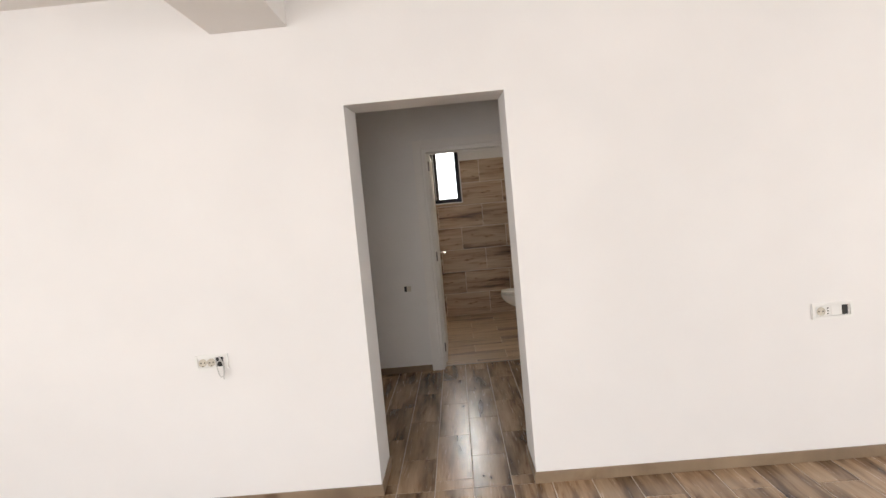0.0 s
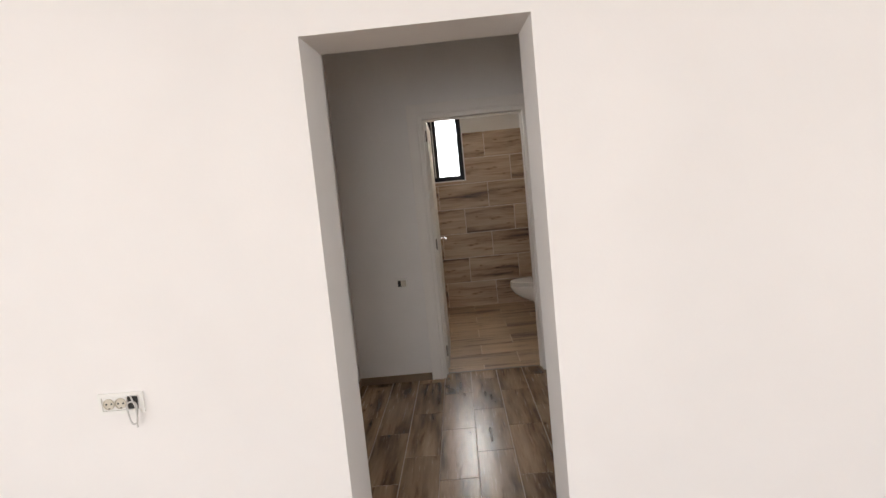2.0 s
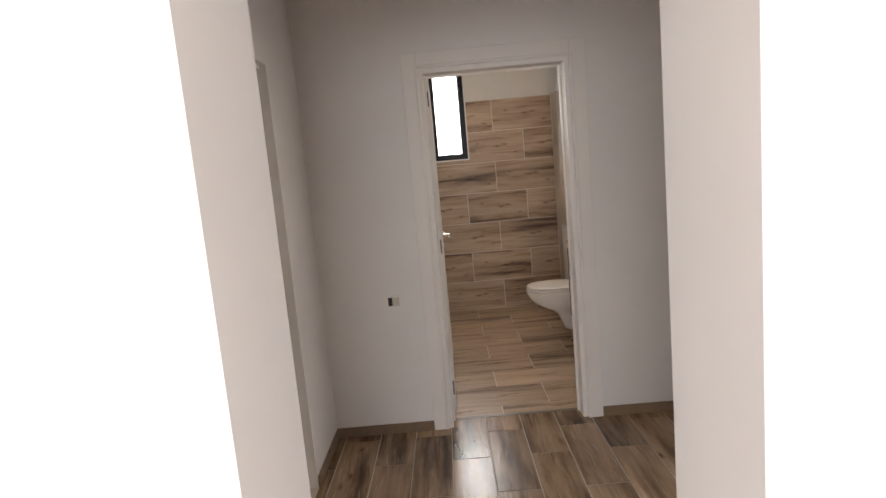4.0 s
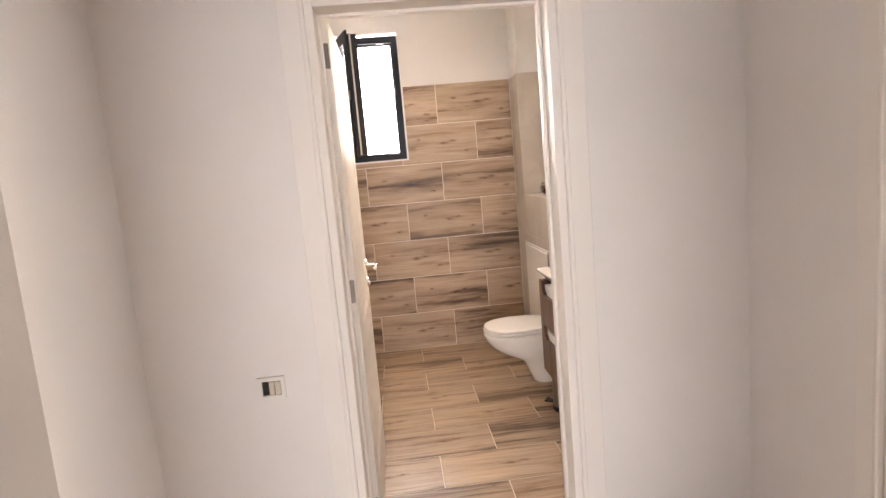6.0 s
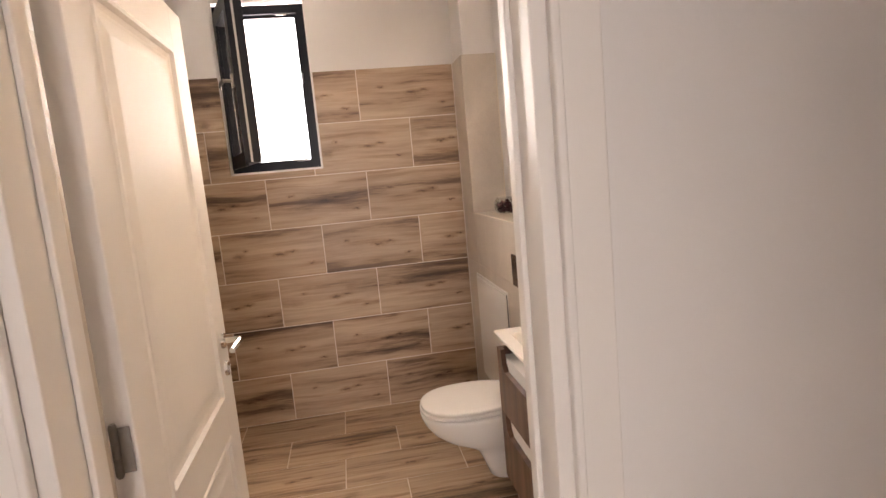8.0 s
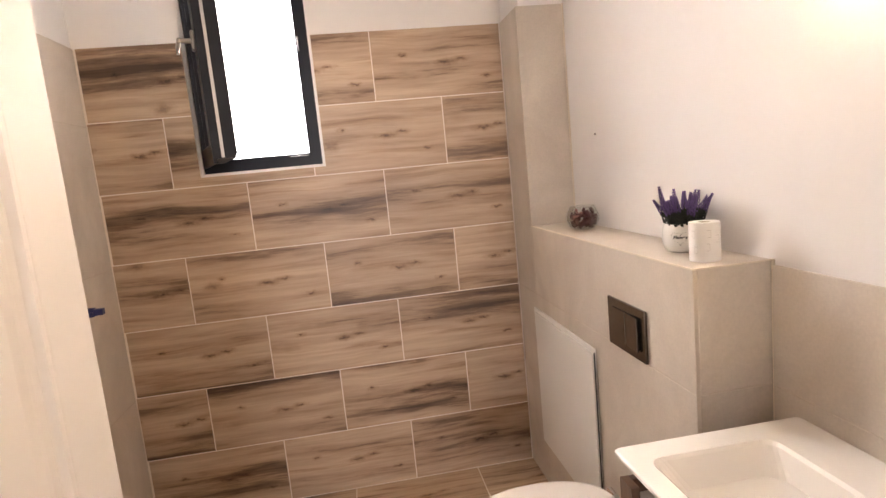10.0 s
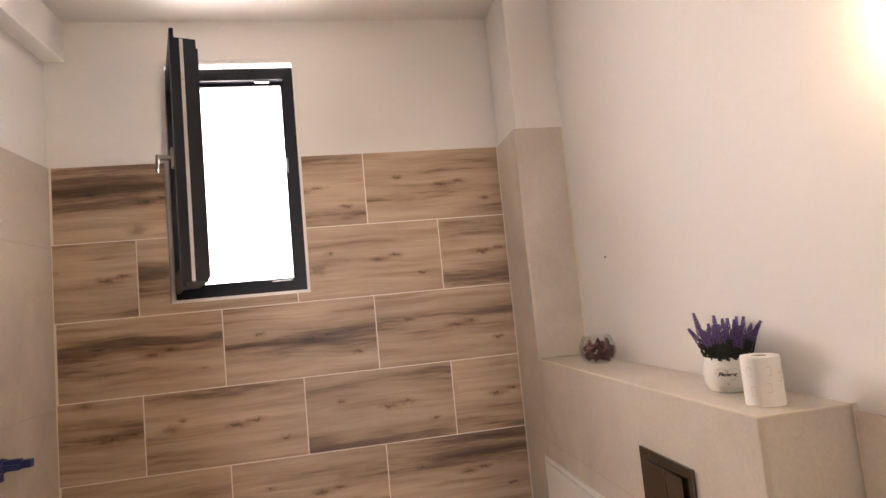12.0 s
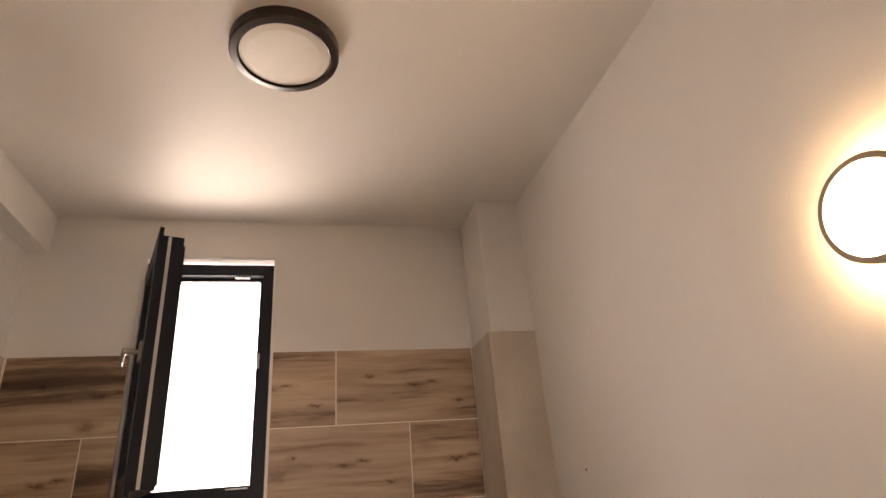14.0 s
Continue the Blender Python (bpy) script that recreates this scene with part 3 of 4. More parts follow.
# open doorway to the next room
door_3 = door_casing("door_3", RDY1 - RDY0, RDZ, "white lacquered door frame of an open doorway", 0.208, (0.112, 0.150))
door_3.matrix_world = Matrix.Translation((HX1, RDY1, 0)) @ pose(0, 0, 0, 0, 0, -90)
st = box(0, 0.0015, -0.011, 0.011, -0.05, 0.05, 0.0005)
add_box(st, 0.001, 0.0025, -0.006, 0.006, -0.025, 0.018)
sp = part("strike_plate", st, STEEL, door_3, "satin steel strike plate")
sp.matrix_local = pose(0.0305, 0.185, 0.965)


# ---- skirtings ----
def skirting(name, x0, x1, y0, y1):
    return struct(name, box(x0, x1, y0, y1, 0.0, 0.058, 0.002), SKIRT, "brown wood-look tile skirting")


skirting("baseboard_hall_end_left", HX0 + 0.009, DX0 - 0.081, HALLB - 0.010, HALLB - 0.001)
skirting("baseboard_hall_end_right", DX1 + 0.081, HX1 - 0.011, HALLB - 0.010, HALLB - 0.001)
skirting("baseboard_hall_right", HX1 - 0.010, HX1 - 0.001, RDY1 + 0.083, HALLB - 0.001)
skirting("baseboard_hall_left", HX0 + 0.001, HX0 + 0.009, -3.213, HALLB - 0.001)
skirting("baseboard_opening_left", OX0 + 0.001, OX0 + 0.010, OPENF + 0.001, OPENB)
skirting("baseboard_opening_right", OX1 - 0.010, OX1 - 0.001, OPENF + 0.001, OPENB)
skirting("baseboard_living_left", -5.2, OX0 + 0.010, OPENF - 0.011, OPENF - 0.001)
skirting("baseboard_living_right", OX1 - 0.010, 4.2, OPENF - 0.011, OPENF - 0.001)
skirting("baseboard_bedroom", 0.435, 4.2, 0.000, 0.010)

# ---- bathroom shelf boxing, tiled ----
E0 = 0.006
boxing = struct("wall_pipe_boxing", wall_with("x", 0.0032, BX1 - 0.001, -1.4450, -0.001, -0.006, 1.2045), GREYGROUT, "low boxed wall with a shelf, tiled in grey stone tile")


def slab(name, parent, x0, x1, y0, y1, z0, z1, mat=GREYTILE, bevel=0.0012):
    return part(name, box(x0, x1, y0, y1, z0, z1, bevel, 1), mat, parent)


# front face: two courses; column face above the shelf; end face; top
for z0, z1 in ((0.0, 0.301), (0.304, 0.904), (0.907, 1.206)):
    slab("tile", boxing, 0.002, 0.0115, -0.262, -0.001, z0, z1)
    slab("tile", boxing, 0.002, 0.0115, -1.4445, -0.2645, z0, z1)
    slab("tile", boxing, 0.0125, BX1 - 0.001, -1.4462, -1.437, z0, z1 - 0.0025 if z1 > 1.2 else z1)
slab("tile", boxing, 0.0118, BX1 - 0.001, -1.4465, -0.264, 1.1965, 1.2058)
column_tiles = struct("wall_column_tiling", box(0.0032, BX1 - 0.001, -0.2608, -0.001, 1.2050, TT - 0.002), GREYGROUT, "corner column clad in grey stone tile")
for z0, z1 in ((1.2065, TT),):
    slab("tile", column_tiles, 0.002, 0.0115, -0.262, -0.001, z0, z1)
    slab("tile", column_tiles, 0.0118, BX1 - 0.001, -0.2622, -0.2525, z0, z1)
struct("trim_shelf_front", box(0.0008, 0.004, -1.447, -0.263, 1.203, 1.2078, 0.001), TAPEJOINT, "pale grouted edge of the shelf")
struct("trim_shelf_end", box(0.004, BX1 - 0.002, -1.4485, -1.445, 1.2035, 1.2078, 0.001), TAPEJOINT, "pale grouted edge of the shelf")
struct("trim_column", box(BX1 - 0.006, BX1 - 0.0005, -0.2665, -0.2615, 1.208, TT, 0.001), TAPEJOINT, "pale grouted joint beside the column")
struct("trim_boxing_end", box(BX1 - 0.007, BX1 - 0.0005, -1.4525, -1.4465, 0.0, 1.208, 0.001), TAPEJOINT, "pale grouted joint beside the boxed wall")

right_tiles = struct("wall_right_tiling", box(BX1 - 0.0098, BX1 - 0.0005, BIN + 0.001, -1.4545, 0.0, 1.194), GREYGROUT, "grey stone tile wainscot beside the washbasin")
y = -1.4555
for y1 in (-2.055, BIN + 0.002):
    for z0, z1 in ((0.0, 0.301), (0.304, 0.904), (0.907, 1.196)):
        slab("tile", right_tiles, BX1 - 0.011, BX1 - 0.0055, y1 + 0.0015, y, z0, z1)
    y = y1 - 0.0015
left_tiles = struct("wall_left_tiling", box(BX0 - 0.0115, BX0 - 0.0012, BIN + 0.001, -0.001, 0.0, TT - 0.004), GREYGROUT, "grey stone tile on the shower wall")
y = -0.002
for y1 in (-1.20, -2.40, BIN + 0.002):
    for z0, z1 in ((0.0, 0.593), (0.596, 1.193), (1.196, 1.796), (1.799, TT)):
        slab("tile", left_tiles, BX0 - 0.006, BX0, y1 + 0.0015, y, z0, z1)
    y = y1 - 0.0015

# access panel
panel = thing("access_panel", (0.0, -0.555, 0.53), "white plastic access panel set in grey tile", "access panel")
part("panel_frame", wall_with("x", -0.006, 0.0015, -0.318, 0.318, -0.316, 0.312, [(-0.302, 0.302, -0.300, 0.296)]), PLASTIC, panel)
# black strip laid along the edge, painting the shade of an open gap
part("panel_gap", box(-0.0075, -0.004, -0.3215, -0.3185, -0.30, 0.300), BLACK, panel, "black strip standing in for the shadow gap along the edge")
part("panel_door", box(-0.0125, -0.001, -0.316, 0.298, -0.298, 0.294, 0.003), PLASTIC, panel)

# flush plate
plate = thing("flush_plate", (0.002, -1.117, 0.982), "dark metal flush plate with two buttons", "flush plate")
part("plate", box(-0.009, -0.0005, -0.112, 0.112, -0.074, 0.074, 0.002), DARKPLATE, plate)
bt = box(-0.0135, -0.0085, -0.004, 0.078, -0.048, 0.048, 0.0015)
part("button", bt, DARKPLATE, plate)
pb = box(-0.010, -0.004, -0.082, -0.007, -0.048, 0.048, 0.0015)
bmesh.ops.rotate(pb, verts=pb.verts, cent=(-0.006, -0.007, 0), matrix=Matrix.Rotation(radians(-4), 3, "Z"))
bmesh.ops.translate(pb, verts=pb.verts, vec=(-0.0030, 0, 0))
part("button", pb, DARKPLATE, plate)


# ---- toilet ----
def toilet():
    root = thing("toilet", (0.002, -1.118, 0.0), "white wall-hung ceramic toilet with closed lid", "toilet")

    def outline(length, half, n=44, back=0.0, power=2.3):
        pts = []
        for i in range(n):
            a = 2 * math.pi * i / n
            c, s = math.cos(a), math.sin(a)
            u = math.copysign(abs(c) ** (2 / power), c)
            w = math.copysign(abs(s) ** (2 / power), s)
            pts.append((back - length / 2 - u * length / 2 * -1 - 0.0, w * half))
        return pts

    def loft(sections, caps=True):
        bm = bmesh.new()
        rings = [[bm.verts.new((x, y, z)) for x, y in pts] for z, pts in sections]
        n = len(rings[0])
        for a, b in zip(rings, rings[1:]):
            for i in range(n):
                bm.faces.new((a[i], a[(i + 1) % n], b[(i + 1) % n], b[i]))
        if caps:
            bm.faces.new(rings[0][::-1])
            bm.faces.new(rings[-1])
        bmesh.ops.recalc_face_normals(bm, faces=bm.faces)
        return bm

    sec = []
    for z, length, half, back, pw in ((0.062, 0.13, 0.070, -0.070, 2.6), (0.072, 0.158, 0.082, -0.062, 2.6), (0.12, 0.185, 0.090, -0.052, 2.6), (0.18, 0.222, 0.097, -0.040, 2.6),
                                      (0.212, 0.265, 0.107, -0.02, 2.6), (0.245, 0.345, 0.130, -0.002, 2.7), (0.28, 0.422, 0.155, 0.0, 2.7), (0.32, 0.473, 0.172, 0.0, 2.7),
                                      (0.355, 0.50, 0.178, 0.0, 2.6), (0.385, 0.512, 0.181, 0.0, 2.5), (0.400, 0.514, 0.181, 0.0, 2.5), (0.405, 0.505, 0.176, 0.0, 2.5)):
        sec.append((z, outline(length, half, back=back, power=pw)))
    part("bowl", loft(sec), CERAMIC, root, smooth=True)
    sec = [(z, outline(l, h, back=-0.06, power=2.35)) for z, l, h in ((0.4105, 0.447, 0.177), (0.413, 0.454, 0.181), (0.425, 0.454, 0.181), (0.428, 0.447, 0.177))]
    part("seat", loft(sec), CERAMIC, root, smooth=True)
    sec = [(z, outline(l, h, back=-0.058, power=2.35)) for z, l, h in ((0.4305, 0.444, 0.176), (0.4325, 0.451, 0.180), (0.442, 0.451, 0.1795), (0.4455, 0.445, 0.1765), (0.4475, 0.428, 0.168), (0.4490, 0.36, 0.140), (0.4498, 0.20, 0.080))]
    part("lid", loft(sec), CERAMIC, root, smooth=True)
    for y in (-0.075, 0.075):
        part("seat_hinge", add_cyl(bmesh.new(), (-0.045, y - 0.02, 0.428), (-0.045, y + 0.02, 0.428), 0.012, None, 14), CHROME, root)
    return root


toilet()

# ---- washbasin cabinet ----
vanity = thing("washbasin_cabinet", (0.19, -1.83, 0.0), "dark walnut wall-hung washbasin cabinet with two white-lined drawers", "cabinet")
VY = 0.285
part("side_panel", box(-0.415, 0.0, VY - 0.018, VY, 0.29, 0.803, 0.001), WALNUT, vanity)
part("side_panel", box(-0.415, 0.0, -VY, -VY + 0.018, 0.29, 0.803, 0.001), WALNUT, vanity)
part("bottom_panel", box(-0.41, 0.0, -VY + 0.018, VY - 0.018, 0.29, 0.308), WALNUT, vanity)
part("back_panel", box(-0.012, -0.002, -VY + 0.018, VY - 0.018, 0.308, 0.80), PLASTIC, vanity)


def drawer_front(z0, z1, notch):
    h = z1 - z0
    pts = [(-VY, 0), (VY, 0), (VY, h), (VY - 0.05, h), (VY - 0.058, h - notch * 0.7), (VY - 0.085, h - notch), (-VY + 0.085, h - notch), (-VY + 0.058, h - notch * 0.7), (-VY + 0.05, h), (-VY, h)]
    m = Matrix(((0, 0, -1, -0.4165), (1, 0, 0, 0), (0, 1, 0, z0), (0, 0, 0, 1)))
    return prism(pts, 0.018, m)


for z0, z1 in ((0.557, 0.803), (0.29, 0.553)):
    d = part("drawer", drawer_front(z0, z1, 0.075), WALNUT, vanity)
    part("drawer_lining", box(-0.4162, -0.05, -VY + 0.02, VY - 0.0185, z0 + 0.05, z1 - 0.030, 0.002), PLASTIC, d, "white drawer lining")


def basin_mesh():
    bm = bmesh.new()
    hx0, hx1, hy = -0.440, 0.004, 0.300
    def ring(x0, x1, y0, y1, z, r=0.02, n=6):
        vs = []
        for cx, cy, a0 in ((x1 - r, y1 - r, 0), (x0 + r, y1 - r, 90), (x0 + r, y0 + r, 180), (x1 - r, y0 + r, 270)):
            for k in range(n):
                a = radians(a0 + 90 * k / (n - 1))
                vs.append(bm.verts.new((cx + r * math.cos(a), cy + r * math.sin(a), z)))
        return vs
    rings = [ring(hx0 + 0.04, hx1, -hy + 0.03, hy - 0.03, 0.805, 0.02), ring(hx0 + 0.006, hx1, -hy + 0.004, hy - 0.004, 0.845, 0.012), ring(hx0, hx1, -hy, hy, 0.851, 0.012), ring(hx0, hx1, -hy, hy, 0.858, 0.012),
             ring(hx0 + 0.003, hx1 - 0.003, -hy + 0.003, hy - 0.003, 0.861, 0.012),
             ring(hx0 + 0.045, hx1 - 0.12, -hy + 0.065, hy - 0.065, 0.861, 0.03), ring(hx0 + 0.052, hx1 - 0.127, -hy + 0.072, hy - 0.072, 0.855, 0.03),
             ring(hx0 + 0.085, hx1 - 0.15, -hy + 0.13, hy - 0.13, 0.775, 0.05), ring(hx0 + 0.11, hx1 - 0.17, -hy + 0.16, hy - 0.16, 0.765, 0.05)]
    for a, b in zip(rings, rings[1:]):
        for i in range(len(a)):
            bm.faces.new((a[i], a[(i + 1) % len(a)], b[(i + 1) % len(b)], b[i]))
    bm.faces.new(rings[-1])
    bm.faces.new(rings[0][::-1])
    bmesh.ops.recalc_face_normals(bm, faces=bm.faces)
    return bm


basin = thing("washbasin", (0.19, -1.83, 0.0), "white ceramic washbasin top on the walnut cabinet", "washbasin")
part("basin", basin_mesh(), CERAMIC, basin)
pbin = thing("pedal_bin", Matrix.Translation((-0.095, -1.455, 0.0)) @ pose(0, 0, 0, 0, 0, 148), "small brushed steel pedal bin with black base", "pedal bin")
part("body", lathe([(0.0, 0.022), (0.083, 0.022), (0.085, 0.026), (0.085, 0.232), (0.083, 0.236), (0.0, 0.236)], 40), STEEL, pbin, smooth=False)
part("lid", lathe([(0.0, 0.2375), (0.086, 0.2375), (0.086, 0.245), (0.078, 0.256), (0.05, 0.264), (0.0, 0.267)], 40), STEEL, pbin)
part("base", lathe([(0.0, 0.0), (0.089, 0.0), (0.090, 0.004), (0.088, 0.022), (0.086, 0.026), (0.0, 0.026)], 40), BLACK, pbin, "black plastic base")
pd = box(0.080, 0.130, -0.022, 0.022, 0.030, 0.038, 0.003)
add_box(pd, 0.112, 0.134, -0.030, 0.030, 0.034, 0.042, 0.003)
part("pedal", pd, BLACK, pbin, "black foot pedal")

# ---- bathroom window with its sash swung in ----
window_1 = part("window_1", wall_with("y", 0.014, 0.299, WX0 + 0.0005, WX1 - 0.0005, WZ0 + 0.0005, WZ1 - 0.0005, [(WX0 + 0.012, WX1 - 0.012, WZ0 + 0.012, WZ1 - 0.012)]), REVEAL)
tagged(window_1, "dark anthracite window with its sash swung open inwards", "window", kind="structure")
fx0, fx1, fz0, fz1 = WX0 + 0.0125, WX1 - 0.0125, WZ0 + 0.0125, WZ1 - 0.0305
part("window_frame", wall_with("y", 0.030, 0.095, fx0, fx1, fz0, fz1, [(fx0 + 0.042, fx1 - 0.042, fz0 + 0.042, fz1 - 0.050)]), ANTHRACITE, window_1)
part("frame_rebate", wall_with("y", 0.062, 0.0945, fx0 + 0.042, fx1 - 0.042, fz0 + 0.042, fz1 - 0.050, [(fx0 + 0.056, fx1 - 0.056, fz0 + 0.056, fz1 - 0.066)]), ANTHRACITE, window_1)
kb = bmesh.new()
for x0, x1, z0, z1 in ((fx1 - 0.16, fx1 - 0.10, fz1 - 0.0565, fz1 - 0.0505), (fx1 - 0.14, fx1 - 0.06, fz0 + 0.0425, fz0 + 0.047)):
    add_box(kb, x0, x1, 0.040, 0.055, z0, z1, 0.001)
add_box(kb, fx1 - 0.049, fx1 - 0.0425, 0.040, 0.055, fz0 + 0.50, fz0 + 0.56, 0.001)
part("strike_keep", kb, GASKET, window_1, "silver metal strike keeps")
SW, SH = 0.452, fz1 - fz0 - 0.092
sash_m = Matrix.Translation((fx0 + 0.026, 0.028, fz0 + 0.032)) @ pose(0, 0, 0, 0, 0, -72.0)
# local x: hinge to free edge; local -y: room side when shut
sb = wall_with("y", -0.012, 0.058, 0.0, SW - 0.008, 0.008, SH - 0.008, [(0.068, SW - 0.068, 0.068, SH - 0.068)])
sash = part("sash", sb, ANTHRACITE, window_1, "dark sash standing open")
sash.matrix_local = sash_m
lip = wall_with("y", -0.026, -0.012, -0.006, SW + 0.012, -0.008, SH + 0.014, [(0.064, SW - 0.064, 0.064, SH - 0.064)])
part("overlap_lip", lip, ANTHRACITE, sash)
out = wall_with("y", 0.0582, 0.066, 0.012, SW - 0.030, 0.022, SH - 0.030, [(0.066, SW - 0.066, 0.066, SH - 0.066)])
part("glazing_bead", out, ANTHRACITE, sash)
pane = part("pane", box(0.0685, SW - 0.0685, 0.016, 0.034, 0.0685, SH - 0.0685), GLASS, sash)
pane.visible_shadow = False
ge = box(SW - 0.0078, SW - 0.0045, 0.006, 0.017, 0.012, SH - 0.012)
for z in (0.07, 0.33, 0.36, 0.58, 0.70, 0.72):
    add_box(ge, SW - 0.005, SW - 0.0005, 0.008, 0.016, z, z + 0.011, 0.001)
part("locking_gear", ge, GASKET, sash, "silver locking gear strip")
hm = bmesh.new()
add_box(hm, SW - 0.034, SW - 0.006, -0.038, -0.026, SH * 0.5 - 0.035, SH * 0.5 + 0.035, 0.004)
add_cyl(hm, (SW - 0.02, -0.038, SH * 0.5), (SW - 0.02, -0.075, SH * 0.5), 0.009, None, 14)
add_box(hm, SW - 0.140, SW - 0.010, -0.085, -0.072, SH * 0.5 - 0.010, SH * 0.5 + 0.010, 0.005)
add_box(hm, SW - 0.152, SW - 0.138, -0.084, -0.073, SH * 0.5 - 0.022, SH * 0.5 + 0.008, 0.004)
part("window_handle", hm, STEEL, sash, "satin steel window handle")

# ---- lamps ----
cl = thing("ceiling_lamp", (-0.787, -1.094, BATHC), "round flat ceiling lamp with dark brown rim, unlit", "ceiling lamp")
part("rim", lathe([(0.150, 0.0), (0.150, -0.030), (0.146, -0.036), (0.128, -0.038), (0.124, -0.036), (0.124, -0.010), (0.124, 0.0)], 64), BROWNRIM, cl, "dark brown rim", smooth=False)
part("diffuser", lathe([(0.1235, -0.030), (0.10, -0.034), (0.0, -0.035)], 64), DIFFUSER, cl, "off-white diffuser")
wl = thing("wall_lamp", Matrix.Translation((BX1 - 0.001, -1.772, 1.864)) @ pose(0, 0, 0, 0, -90, 0) @ Matrix.Diagonal((0.955, 0.955, 1, 1)), "lit round wall lamp with a tan ring", "wall lamp")
part("backplate", lathe([(0.0, 0.0), (0.045, 0.0), (0.045, 0.02), (0.0, 0.022)], 32), DIFFUSER, wl)
part("back_light", lathe([(0.046, 0.052), (0.078, 0.052), (0.078, 0.056), (0.046, 0.056), (0.046, 0.052)], 40), GLOWBACK, wl, "glowing back ring")
part("ring", lathe([(0.078, 0.05), (0.091, 0.05), (0.092, 0.054), (0.092, 0.072), (0.090, 0.075), (0.0805, 0.075), (0.0805, 0.057), (0.078, 0.057), (0.078, 0.05)], 56), material("tan_ring", paint((0.33, 0.27, 0.19), 0.4, 0.05)), wl, "tan ring")
part("diffuser", lathe([(0.0802, 0.066), (0.07, 0.069), (0.0, 0.0715), ], 56), GLOWWHITE, wl, "glowing white disc")
part("stem", add_cyl(bmesh.new(), (0, 0, 0.02), (0, 0, 0.06), 0.012, None, 16), STEEL, wl)
part("bracket", lathe([(0.0, -0.03), (0.016, -0.028), (0.026, -0.018), (0.028, 0.0), (0.0, 0.0)], 24, Matrix.Translation((-0.088, 0.004, 0.034)) @ pose(0, 0, 0, 0, 90, 0)), DIFFUSER, wl, "small cup-shaped bracket")

# ---- shower pipe plugs ----
plug = thing("pipe_plug", (BX0, -0.345, 1.078), "blue plastic pipe plug in the grey tiled wall", "pipe plug", "shower pipe plugs")
pm = add_cyl(bmesh.new(), (0.0, 0, 0), (0.056, 0, 0), 0.0155, 0.0145, 20)
add_cyl(pm, (0.0, 0, 0), (0.008, 0, 0), 0.024, 0.022, 20)
add_box(pm, 0.052, 0.086, -0.012, 0.012, -0.012, 0.012, 0.002)
for a in range(0, 360, 60):
    cy_, cz_ = 0.0155 * math.cos(radians(a)), 0.0155 * math.sin(radians(a))
    add_box(pm, 0.008, 0.054, cy_ - 0.003, cy_ + 0.003, cz_ - 0.003, cz_ + 0.003)
part("plug", pm, BLUE, plug)
copy_thing(plug, Matrix.Translation((BX0, -0.505, 1.076)))


# ---- sockets and switches; local x across, local -y out of the wall ----
def rim_plate(w, h):
    bm = wall_with("y", -0.009, 0.0, -w / 2, w / 2, -h / 2, h / 2, [(-w / 2 + 0.013, w / 2 - 0.013, -h / 2 + 0.014, h / 2 - 0.014)])
    return bm


def schuko(x, w=0.042):
    bm = bmesh.new()
    prof = [(0.021, 0.0), (0.0205, 0.0065), (0.0188, 0.0065), (0.0178, 0.0030), (0.0, 0.0030)]
    m = Matrix.Translation((x, -0.004, 0)) @ pose(0, 0, 0, 90, 0, 0)
    r = lathe(prof, 28, m)
    me = bpy.data.meshes.new("tmp")
    r.to_mesh(me)
    r.free()
    bm.from_mesh(me)
    bpy.data.meshes.remove(me)
    return bm


sock = thing("wall_socket", (-2.270, OPENF, 0.766), "white double wall socket with a loose cable", "socket")
part("plate", rim_plate(0.168, 0.078), PLASTIC, sock)
part("insert", box(-0.070, 0.020, -0.006, -0.001, -0.024, 0.024, 0.001), PLASTIC, sock)
for x in (-0.046, -0.002):
    so = part("socket_outlet", schuko(x), GREYPLASTIC, sock)
    hl = bmesh.new()
    for dx in (-0.0095, 0.0095):
        add_cyl(hl, (x + dx, -0.0076, 0), (x + dx, -0.0060, 0), 0.0036, None, 10)
    add_box(hl, x - 0.003, x + 0.003, -0.0086, -0.0062, -0.0182, -0.0145)
    part("pin_hole", hl, BLACK, so)
part("open_slot", box(0.022, 0.058, -0.0025, -0.0005, -0.024, 0.024), BLACK, sock, "open black slot")
cu = bpy.data.curves.new("cable", "CURVE")
cu.dimensions, cu.bevel_depth, cu.bevel_resolution = "3D", 0.0028, 2
sp_ = cu.splines.new("BEZIER")
cable_pts = [(0.040, -0.003, 0.010), (0.052, -0.030, 0.030), (0.072, -0.040, -0.020), (0.060, -0.040, -0.070), (0.042, -0.036, -0.045), (0.050, -0.030, 0.010), (0.066, -0.034, -0.085)]
sp_.bezier_points.add(len(cable_pts) - 1)
for p, c in zip(sp_.bezier_points, cable_pts):
    p.co, p.handle_left_type, p.handle_right_type = c, "AUTO", "AUTO"
tmp = new("cable_tmp", cu)
bpy.context.view_layer.update()
cme = bpy.data.meshes.new_from_object(tmp.evaluated_get(bpy.context.evaluated_depsgraph_get()))
bpy.data.objects.remove(tmp)
cme.materials.clear()
cme.materials.append(LOOSECABLE)
cb = new("cable", cme)
cb.parent = sock
cb["label"] = "loose pale grey cable"

sock2 = thing("wall_socket", (0.846, OPENF, 0.757), "white wall socket plate with a data outlet and blank", "socket")
part("plate", rim_plate(0.198, 0.080), PLASTIC, sock2)
part("insert", box(-0.082, 0.045, -0.006, -0.001, -0.024, 0.024, 0.001), PLASTIC, sock2)
